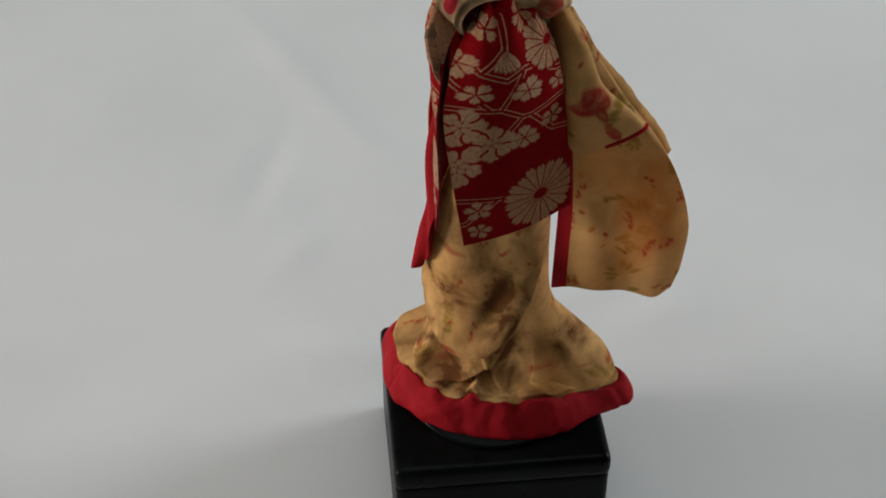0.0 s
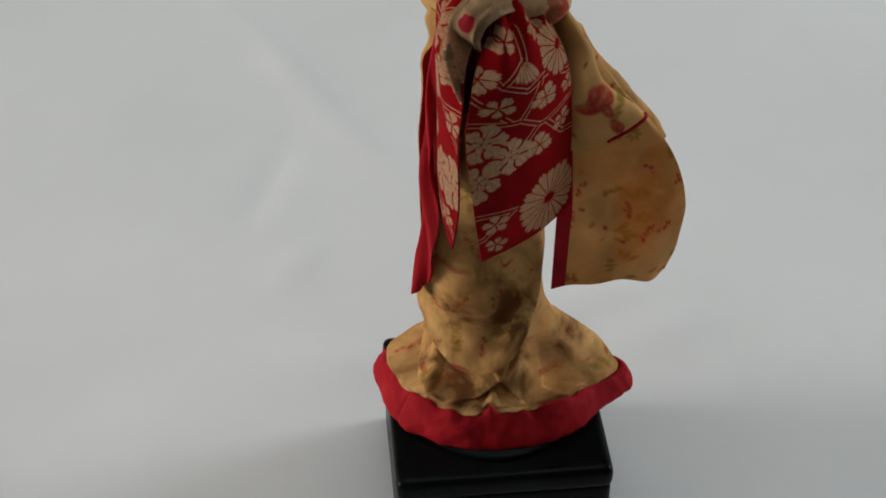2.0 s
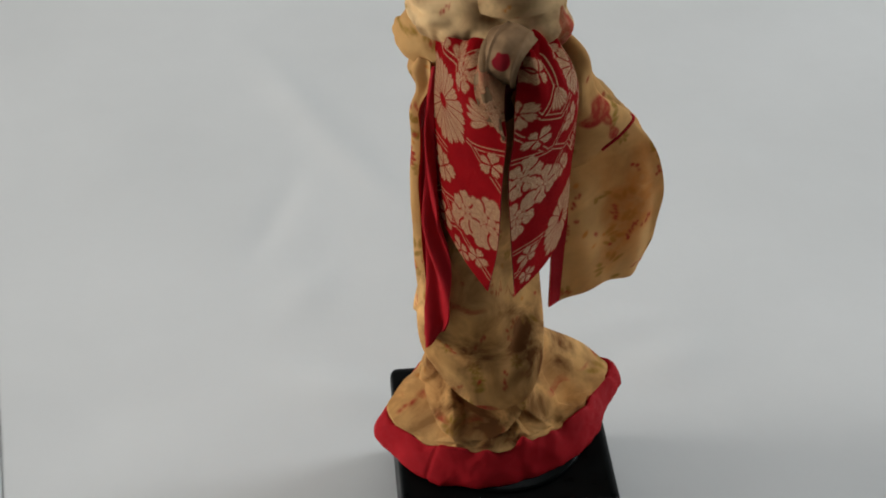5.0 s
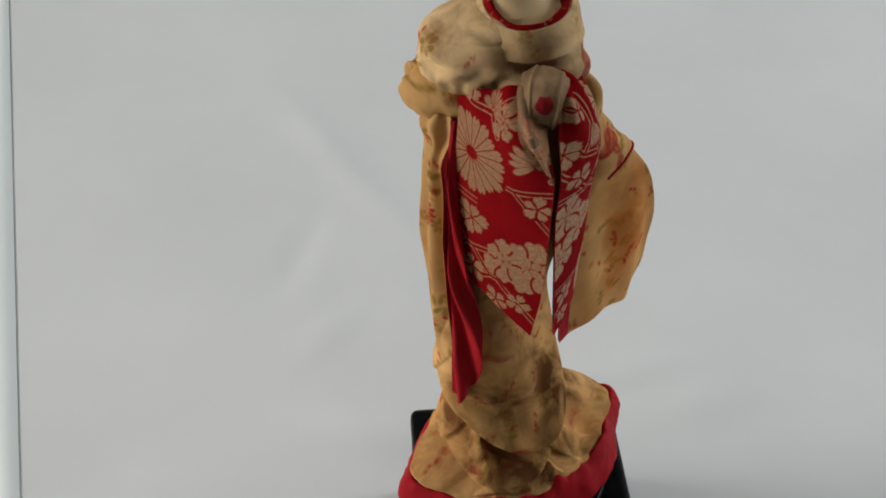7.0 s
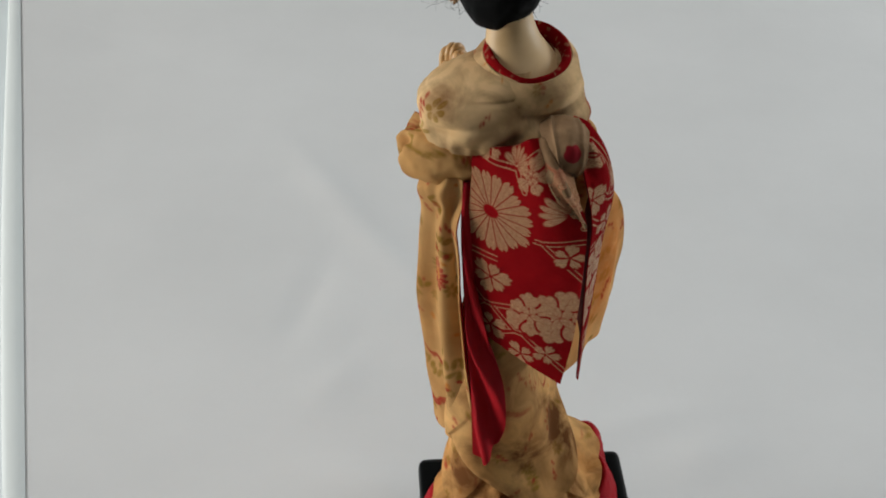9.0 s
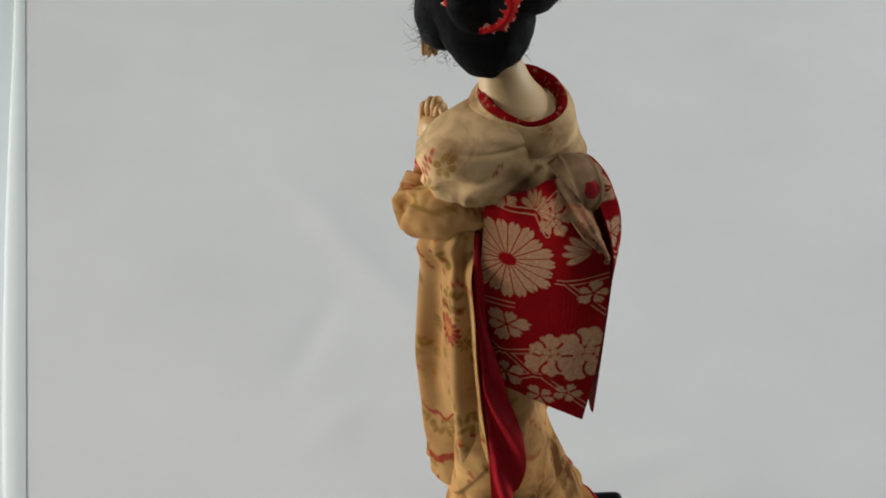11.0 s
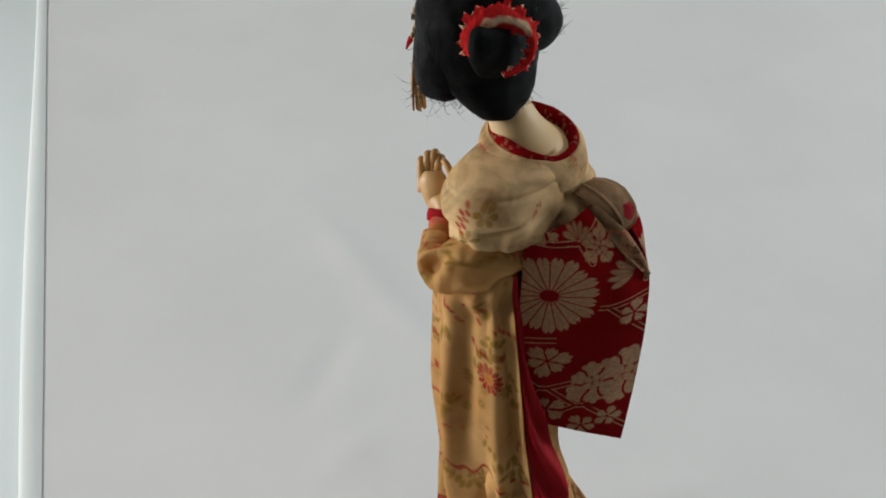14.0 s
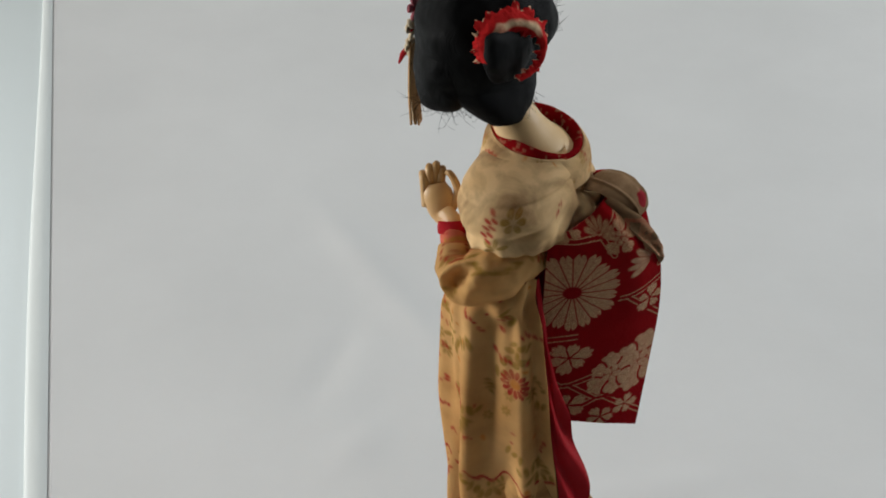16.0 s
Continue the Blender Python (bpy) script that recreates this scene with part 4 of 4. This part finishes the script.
    doll_body.sheet(g, 1.2, BROCADE, LINING, RED, gold_layer(m), flip=(n[..., 0].mean() < 0))


def make_knot():
    """Beige strap round the knot, and the two folds that rise beside it."""
    rows = [
        [(-5, -6, 234), (0, -7, 237), (6, -8, 238), (13, -8, 234)],
        [(-5.5, -15, 235), (-0.5, -17, 237.5), (6, -17.5, 238.5), (13.5, -16, 235)],
        [(-4, -23, 232), (0, -25.5, 234.5), (6, -26, 235), (12.5, -23, 232)],
        [(-1.5, -27, 225), (1.5, -28.5, 227.5), (6.5, -28.5, 228), (11.5, -25.5, 225)],
        [(0.5, -22, 217), (2.5, -23.5, 219), (6.5, -23.5, 220), (9.5, -21.5, 218)],
        [(1, -15, 213), (3, -15.5, 215), (6, -15.5, 215), (8, -15, 213)],
    ]
    g = net(rows, 90, 110)
    s = np.linspace(0, 1, 90)[None, :]
    g = g + normals(g) * (-1.0 * np.exp(-(((s - 0.86) / 0.05) ** 2)) - 0.8 * np.exp(-(((s - 0.30) / 0.04) ** 2)) + 0.5 * lumps(g, 6, 56) + 0.3 * lumps(g, 3, 55))[..., None]
    p = np.zeros((*g.shape[:2], 3))
    for x, y, z, r in ((5.5, -26.5, 232.0, 3.6), (-8, -14, 233, 2.6)):
        p[..., 0] = np.maximum(p[..., 0], inside(np.linalg.norm(g - np.array((x, y, z)), axis=2) - r + 0.5 * lumps(g, 2, 54)))
    doll_body.sheet(g, 1.4, BAND, BAND, BAND, p, flip=normals(g)[..., 2].mean() < 0)
    # turned-back edge of the tail, its wrong side beige with dull gold
    rows = [
        [(-9, -16, 231.5), (-4, -18, 234), (1, -17, 233.5), (4, -14, 231)],
        [(-6, -25.5, 227), (-2, -28.5, 229), (2, -27.5, 228), (6, -22.5, 224)],
        [(-2, -34.5, 219), (1.5, -36, 219.5), (5, -35.5, 217.5), (9.5, -31, 213)],
        [(6.5, -36.4, 209), (8.2, -37.2, 208), (10, -36.8, 206), (11.8, -34.8, 202)],
    ]
    g = net(rows, 80, 120)
    s = np.linspace(0, 1, 80)[None, :]
    g = g + normals(g) * (1.1 * np.sin(9 * s + g[..., 2] / 7) + 0.8 * lumps(g, 5, 57))[..., None]
    # glints on the gold weave, painted as scattered patches of brighter thread
    glint = inside(lumps(g, 2.2, 58) * 3 - 0.7) * np.clip((231 - g[..., 2]) / 8, 0.2, 1)
    slot = np.where(glint[:-1, :-1] > 0.35, SLOTS.index(BROCADE), SLOTS.index(BAND))
    back = g - normals(g) * (0.9 if normals(g)[..., 1].mean() < 0 else -0.9)
    doll_body.grid(g, slot, False, gold_layer(0.35 + 0.6 * glint), flip=normals(g)[..., 1].mean() > 0)
    doll_body.grid(back, BAND, False, flip=normals(g)[..., 1].mean() < 0)
    for first, second in ((g[0], back[0]), (g[-1], back[-1]), (g[:, 0], back[:, 0]), (g[:, -1], back[:, -1])):
        doll_body.grid(np.stack([first, second], 0), BAND)
    # red fold that rises on the other side
    rows = [
        [(8, -12, 229), (12, -10, 233), (14, -5, 230)],
        [(12, -19, 224), (15.5, -15, 226), (18, -9, 223)],
        [(15, -26, 216), (20, -20.5, 217.5), (23, -11, 215)],
    ]
    g = net(rows, 60, 60)
    g = g + normals(g) * (0.6 * lumps(g, 5, 60))[..., None]
    m = strokes(g[..., 1], g[..., 2], [(-30, 224, -16, 220), (-16, 220, -8, 228), (-16, 220, -12, 212), (-24, 212, -12, 212)])
    doll_body.sheet(g, 1.2, BROCADE, BAND, RED, gold_layer(m * (g[..., 2] < 222)), flip=normals(g)[..., 0].mean() < 0)
    # dark red waist wrap, deep between the tails
    doll_body.rings([oval(150, -13, 7, 18, 15, 2.2), oval(175, -12, 7, 19, 16, 2.2), oval(205, -11, 6, 19, 16, 2.3), oval(226, -9, 3, 15, 13, 2.2)], LINING, 90, 30, lambda a, z: 0.6 * np.sin(z / 3.0) + 0 * a)


def make_hair():
    def strands(a, z):
        return 0.5 * np.sin(37 * a + z / 5) * 0.5 + 0.35 * np.sin(61 * a - z / 7)

    def body(table, seed, around=150, along=90, flat=0.0):
        table = np.array([[z, cx, cy, rx, ry] for z, cx, cy, rx, ry in table], float)
        t = glide(table, along)
        a = np.linspace(0, 2 * np.pi, around, endpoint=False)
        g = np.stack([t[:, 1:2] + t[:, 3:4] * np.cos(a), t[:, 2:3] + t[:, 4:5] * np.sin(a), np.repeat(t[:, :1], around, 1)], -1)
        g = g + normals(g, True) * (0.9 * lumps(g, 9, seed) + 0.35 * lumps(g, 3.5, seed + 9) + 0.09 * strands(a[None, :], t[:, :1]))[..., None]
        if flat:
            back = np.array((-0.464, -0.886, 0))
            depth = np.maximum((g - np.array((-21.0, 33.0, 0))) @ back, 0)
            g = g - back * (flat * depth * np.clip((g[..., 2] - 264) / 14, 0, 1))[..., None]
        doll_body.grid(g, HAIR, True)

    body([(262, -20, 21, 2, 2), (264, -20, 22, 9, 8), (269, -20, 24, 14.5, 13), (276, -20.5, 27, 19, 18), (284, -21, 30.5, 22.5, 22), (294, -21, 33, 24, 24.5), (304, -21, 34, 23.5, 24.5), (313, -21, 34, 20.5, 21.5), (320, -21, 34, 14, 15), (324, -21, 34, 3, 3)], 61, flat=0.40)
    body([(266, -33, 42, 2, 2), (268, -33, 42, 7, 8), (273, -33, 42, 10, 10.5), (283, -32, 41.5, 12, 12.5), (294, -30, 41, 13, 14), (305, -30, 41, 11, 12), (312, -28, 40, 4, 4)], 62)
    body([(286, -5, 25, 2, 2), (288, -4, 24, 9, 7), (294, -3, 23, 12.5, 9), (302, -4, 24, 12, 9.5), (311, -8, 27, 10, 9), (317, -12, 29, 3, 3)], 63)
    # bun at the back of the head
    body([(282, -25, 19.5, 2, 2), (284, -25, 18.5, 7, 3.5), (288, -25, 17.5, 11, 4.8), (296, -25, 17.2, 13.5, 5.6), (303, -25, 18.5, 12.5, 5.6), (308, -24.5, 22, 8.5, 4.5), (310.5, -24, 25, 3, 2.5)], 64, 90, 50)
    # crumpled tie-dyed ribbon over the bun
    c, e, n = np.array((-26.5, 15.0, 297.5)), np.array((0.886, -0.464, 0)), np.array((-0.45, -0.86, 0.2))
    n = n / np.linalg.norm(n)
    up = np.cross(n, e) * (1 if np.cross(n, e)[2] > 0 else -1)
    arc = np.radians(np.linspace(192, -88, 140))
    wide = glide(np.array([[1.2], [4.0], [5.2], [4.8], [3.6], [2.3], [1.9], [0.6]]), 140)[:, 0]
    mid = c + 12.2 * np.cos(arc)[:, None] * e + 10.8 * np.sin(arc)[:, None] * up + n * (1.5 - 1.0 * np.sin(arc))[:, None]
    out = np.cos(arc)[:, None] * e + np.sin(arc)[:, None] * up
    s = np.linspace(-1, 1, 22)
    g = mid[:, None] + out[:, None] * (s[None, :, None] * wide[:, None, None]) + n * (2.0 * (1 - s**2))[None, :, None] - n * (2.5 * (s > 0) * s**2)[None, :, None]
    frill = np.clip(np.abs(s) - 0.55, 0, 1)[None, :]
    g = g + out[:, None] * (6.0 * np.sign(s)[None, :] * frill * lumps(g, 1.2, 66))[..., None] + n * (2.2 * frill * lumps(g, 1.6, 67) + 0.5 * lumps(g, 3, 68))[..., None]
    p = np.zeros((*g.shape[:2], 3))
    top = np.clip(np.sin(arc + 0.1) * 1.6 - 0.2, 0, 1)[:, None]
    pale = np.clip(1.25 - 2.0 * np.abs(s + 0.1)[None, :] + 0.5 * lumps(g, 3.0, 69), 0, 1) * top
    tip = np.clip(4 * (np.abs(s)[None, :] - 0.72), 0, 1) * (lumps(g, 1.1, 70) > 0.1)
    p[..., 0] = np.clip(1 - pale - tip, 0, 1)
    doll_body.sheet(g, 1.2, RIBBON, RIBBON, RIBBON, p, flip=(normals(g).reshape(-1, 3) @ n).mean() < 0)
    # loose wisps
    rng = random.Random(4)
    for k in range(420):
        a = rng.uniform(0, 6.28)
        if k < 100:
            root = np.array((-33 + 8.5 * math.cos(a), 42 + 8.5 * math.sin(a), 268 + rng.uniform(0, 3)))
            way = np.array((rng.uniform(-1, 1.2), rng.uniform(-1.4, 0.6), rng.uniform(-1.0, -0.1)))
        elif k < 190:
            root = np.array((5.5, 20 + rng.uniform(-4, 5), 290 + rng.uniform(0, 14)))
            way = np.array((1.0, rng.uniform(-0.6, 0.6), rng.uniform(-0.5, 0.7)))
        elif k < 240:
            root = np.array((-20 + 17 * math.cos(a), 26 + 15 * math.sin(a), 270.0))
            way = np.array((0.6 * math.cos(a), 0.6 * math.sin(a), -0.6))
        elif k < 330:
            root = np.array((-21 + 23 * math.cos(a), 33 + 20 * math.sin(a), rng.uniform(282, 304)))
            way = np.array((0.4 * math.cos(a), 0.4 * math.sin(a), rng.uniform(-0.9, 0.3)))
        else:
            root = np.array((-33 + 11 * math.cos(a), 42 + 11 * math.sin(a), rng.uniform(268, 290)))
            way = np.array((0.6 * math.cos(a), 0.6 * math.sin(a), rng.uniform(-0.9, 0.2)))
        reach = rng.uniform(3, 11) * (0.45 if k >= 100 else 1.0)
        bend = np.array((rng.uniform(-1, 1), rng.uniform(-1, 1), rng.uniform(-0.3, 1.0))) * reach * 0.5
        doll_body.tube([root - way * 2, root, root + way * reach * 0.5 + bend * 0.6, root + way * reach * 0.7 + bend * 1.5], [0.07, 0.065, 0.055, 0.03], HAIR, 4, 12, up=(0.3, 0.5, 0.8))


def make_ornaments():
    """Cloth flowers beside the brow, with a hanging tassel."""
    rng = random.Random(9)
    for x, y, z, size, material in ((-29, 57, 303, 5.5, PLUM), (-31, 57, 295, 5, PETAL), (-27, 59, 310, 5.5, PETAL), (-25, 58, 316, 5.5, PLUM), (-31, 58.5, 287, 3.6, PETAL)):
        for k in range(6):
            a = k * 1.047 + rng.uniform(-0.2, 0.2)
            out = np.array((-0.55 * math.cos(a), 0.35 * math.cos(a), math.sin(a)))
            c = np.array((x, y, z))
            face = np.array((-0.6, 0.3, 0))
            doll_body.tube([c, c + out * size * 0.45 + face, c + out * size * 0.85 + face, c + out * size], [0.8, 2.0, 2.1, 0.6], material, 12, 14, (1, 0.45), up=(-0.6, 0.8, 0.1))
        doll_body.tube([(x - 1.2, y + 0.6, z - 1), (x - 1.6, y + 0.8, z), (x - 1.2, y + 0.6, z + 1)], [0.6, 1.3, 0.6], RED, 10, 8)
    for k in range(4):
        doll_body.tube([(-31, 59, 286), (-31.5 - 0.5 * k, 61, 284), (-32 - 0.6 * k, 63, 282 - k)], [1.0, 1.2, 0.4], RED, 8, 10)
    for k in range(26):
        a, r = rng.uniform(0, 6.28), 2.4 * math.sqrt(rng.random())
        x, y = r * math.cos(a), 0.7 * r * math.sin(a)
        doll_body.tube([(-31.5 + 0.4 * x, 58 + 0.4 * y, 290), (-33.5 + 0.7 * x, 56.5 + 0.7 * y, 278), (-34.5 + 1.1 * x, 55 + 1.1 * y, 267), (-34.5 + 1.3 * x, 54 + 1.3 * y, 257 + rng.uniform(-2, 2))], [0.5, 0.6, 0.6, 0.45], TASSEL if k % 5 else PETAL, 6, 18)


for make in (make_hem, make_skirt, make_torso, make_collar, make_neck, make_arm_left, make_sleeve_left, make_sleeve_right, make_tail_left, make_tail_right, make_knot, make_hair, make_ornaments):
    make()
doll = doll_body.finish("doll")
tagged(doll, "cloth doll in a faded printed kimono with red brocade sash tails", "doll")


# ---- the stand ----
def box(bm, size, centre, bevel, segments=4):
    r = bmesh.ops.create_cube(bm, size=1)
    for v in r["verts"]:
        v.co = Vector((v.co.x * size[0] + centre[0], v.co.y * size[1] + centre[1], v.co.z * size[2] + centre[2]))
    edges = list({e for v in r["verts"] for e in v.link_edges})
    bmesh.ops.bevel(bm, geom=edges, offset=bevel, segments=segments, profile=0.6, affect="EDGES")


def make_stand():
    root = new("doll_stand")
    root.matrix_world = pose(-0.0005, -0.0008, 0, 0, 0, 8.4)
    bm = bmesh.new()
    box(bm, (0.1030, 0.1005, 0.0135), (0, -0.0012, 0.05325), 0.0050)
    mesh_object("top_board", bm, LACQUER, root)
    bm = bmesh.new()
    box(bm, (0.1020, 0.0995, 0.0495), (0, -0.0012, 0.02475), 0.0048)
    mesh_object("box", bm, LACQUER, root)
    bm = bmesh.new()
    rim = [(0.0, 0.0), (0.040, 0.0), (0.0412, 0.0006), (0.0412, 0.0022), (0.0402, 0.003), (0.0, 0.003)]
    loops = []
    for r, z in rim:
        loops.append([bm.verts.new((r * math.cos(k * math.pi / 48), r * math.sin(k * math.pi / 48), 0.0598 + z)) for k in range(96)] if r else None)
    for a, b in zip(loops[1:-1], loops[2:-1]):
        for k in range(96):
            bm.faces.new((a[k], a[(k + 1) % 96], b[(k + 1) % 96], b[k]))
    bm.faces.new(loops[-2])
    bm.faces.new(loops[1][::-1])
    mesh_object("turntable", bm, LACQUER, root)
    return tagged(root, "glossy black lacquered square doll stand with a round turntable", "stand")


make_stand()


# ---- the paper and the tent ----
def paper_edge(y):
    return -0.262 - 0.302 * y


def make_paper():
    """One long sheet, flat under the stand, bent up behind, gently creased."""
    rng = random.Random(12)
    creases = [(-0.150, 0.360, 0.055, 0.014, -55, 0.0045), (-0.100, 0.285, 0.05, 0.012, -50, 0.004), (-0.147, 0.235, 0.040, 0.010, 80, -0.003), (-0.115, 0.165, 0.030, 0.012, 60, 0.003), (0.097, 0.115, 0.026, 0.018, 30, 0.0045), (-0.085, 0.078, 0.040, 0.014, -12, 0.006), (-0.105, 0.190, 0.020, 0.030, 0, -0.003), (0.060, 0.140, 0.05, 0.012, 20, 0.003), (-0.230, 0.040, 0.05, 0.03, 40, -0.003)]
    for _ in range(26):
        creases.append((rng.uniform(-0.4, 0.5), rng.uniform(-0.2, 0.9), rng.uniform(0.04, 0.11), rng.uniform(0.012, 0.04), rng.uniform(0, 180), rng.uniform(-0.0014, 0.0014)))
    along, across = 300, 220
    v = np.linspace(-0.75, 1.55, along)[:, None] * np.ones((1, across))
    k = np.linspace(0, 1, across)[None, :] * np.ones((along, 1))
    left = paper_edge(np.minimum(v, 1.0))
    x = left + (0.95 - left) * k
    bend, radius = 0.80, 0.30
    turn = np.clip((v - bend) / radius, 0, math.pi / 2)
    rest = np.maximum(v - bend - radius * math.pi / 2, 0)
    y = np.where(v < bend, v, bend + radius * np.sin(turn))
    z = np.where(v < bend, 0.0, radius * (1 - np.cos(turn)) + rest)
    for cx, cy, a, b, deg, h in creases:
        c, s = math.cos(math.radians(deg)), math.sin(math.radians(deg))
        du, dv = (x - cx) * c + (v - cy) * s, -(x - cx) * s + (v - cy) * c
        z = z + 0.6 * h * np.exp(-((du / a) ** 2) - (dv / b) ** 2)
    flat = np.clip((np.hypot(x, v) - 0.062) / 0.03, 0, 1)
    z = np.where(v < bend, np.maximum(z * flat * np.clip((x - left) / 0.06, 0, 1), -0.003), z)
    g = np.stack([x, y, z], -1).reshape(-1, 3)
    quads = [(r * across + c, r * across + c + 1, (r + 1) * across + c + 1, (r + 1) * across + c) for r in range(along - 1) for c in range(across - 1)]
    data = bpy.data.meshes.new("backdrop")
    data.from_pydata(g.tolist(), [], quads)
    data.polygons.foreach_set("use_smooth", np.ones(len(quads), bool))
    data.materials.append(PAPER)
    ob = new("backdrop", data)
    thick = ob.modifiers.new("thickness", "SOLIDIFY")
    thick.thickness, thick.offset = 0.0006, -1
    return tagged(ob, "softly creased white paper sweep under the stand", "backdrop", kind="structure")


make_paper()


def panel(name, corners, material, label):
    bm = bmesh.new()
    face = bm.faces.new([bm.verts.new(c) for c in corners])
    r = bmesh.ops.extrude_face_region(bm, geom=[face])
    face.normal_update()
    n = face.normal
    bmesh.ops.translate(bm, verts=[v for v in r["geom"] if isinstance(v, bmesh.types.BMVert)], vec=n * -0.01)
    bmesh.ops.recalc_face_normals(bm, faces=bm.faces[:])
    return tagged(mesh_object(name, bm, material), label, "tent", kind="structure")


panel("table", [(-1.6, -1.2, -0.0145), (1.6, -1.2, -0.0145), (1.6, 1.7, -0.0145), (-1.6, 1.7, -0.0145)], TENT, "pale lit tent floor beside the paper sheet")
bm = bmesh.new()
for k in range(25):
    y = -0.5 + 1.4 * k / 24
    x = paper_edge(y) + 0.0025
    wide = 0.013 + 0.003 * math.sin(6 * y)
    lift = 0.002 * math.sin(9 * y)
    for dx, z in ((0, 0.0004), (-0.25 * wide, 0.0009), (-0.75 * wide, 0.0006 + 0.3 * lift), (-wide, -0.005)):
        bm.verts.new((x + dx, y, z))
bm.verts.ensure_lookup_table()
for k in range(24):
    for j in range(3):
        bm.faces.new([bm.verts[i] for i in (4 * k + j, 4 * k + j + 1, 4 * k + j + 5, 4 * k + j + 4)])
bmesh.ops.recalc_face_normals(bm, faces=bm.faces[:])
tagged(mesh_object("tent_seam", bm, SEAM), "pale grey-green cloth seam along the paper's edge", "seam", kind="structure")
panel("tent_wall", [(-1.5, 1.6, -0.006), (1.5, 1.6, -0.006), (1.5, 1.6, 1.5), (-1.5, 1.6, 1.5)], WALL, "white cloth tent wall behind the paper")


# the dim room round the table
X, Y0, Y1, LOW, TOP = 2.7, -2.4, 2.6, -0.75, 2.3
panel("floor", [(-X, Y0, LOW), (X, Y0, LOW), (X, Y1, LOW), (-X, Y1, LOW)], ROOM, "plain grey room floor under the table")
panel("ceiling", [(-X, Y1, TOP), (X, Y1, TOP), (X, Y0, TOP), (-X, Y0, TOP)], ROOM, "plain grey room ceiling")
panel("wall_north", [(-X, Y1, LOW), (X, Y1, LOW), (X, Y1, TOP), (-X, Y1, TOP)], ROOM, "plain grey room wall")
panel("wall_south", [(X, Y0, LOW), (-X, Y0, LOW), (-X, Y0, TOP), (X, Y0, TOP)], ROOM, "plain grey room wall")
panel("wall_east", [(X, Y1, LOW), (X, Y0, LOW), (X, Y0, TOP), (X, Y1, TOP)], ROOM, "plain grey room wall")
panel("wall_west", [(-X, Y0, LOW), (-X, Y1, LOW), (-X, Y1, TOP), (-X, Y0, TOP)], ROOM, "plain grey room wall")


def motions():
    walk(doll, [(t, pose(0, 0, 0.06, 0, 0, turn)) for t, turn in TURNS])


motions()
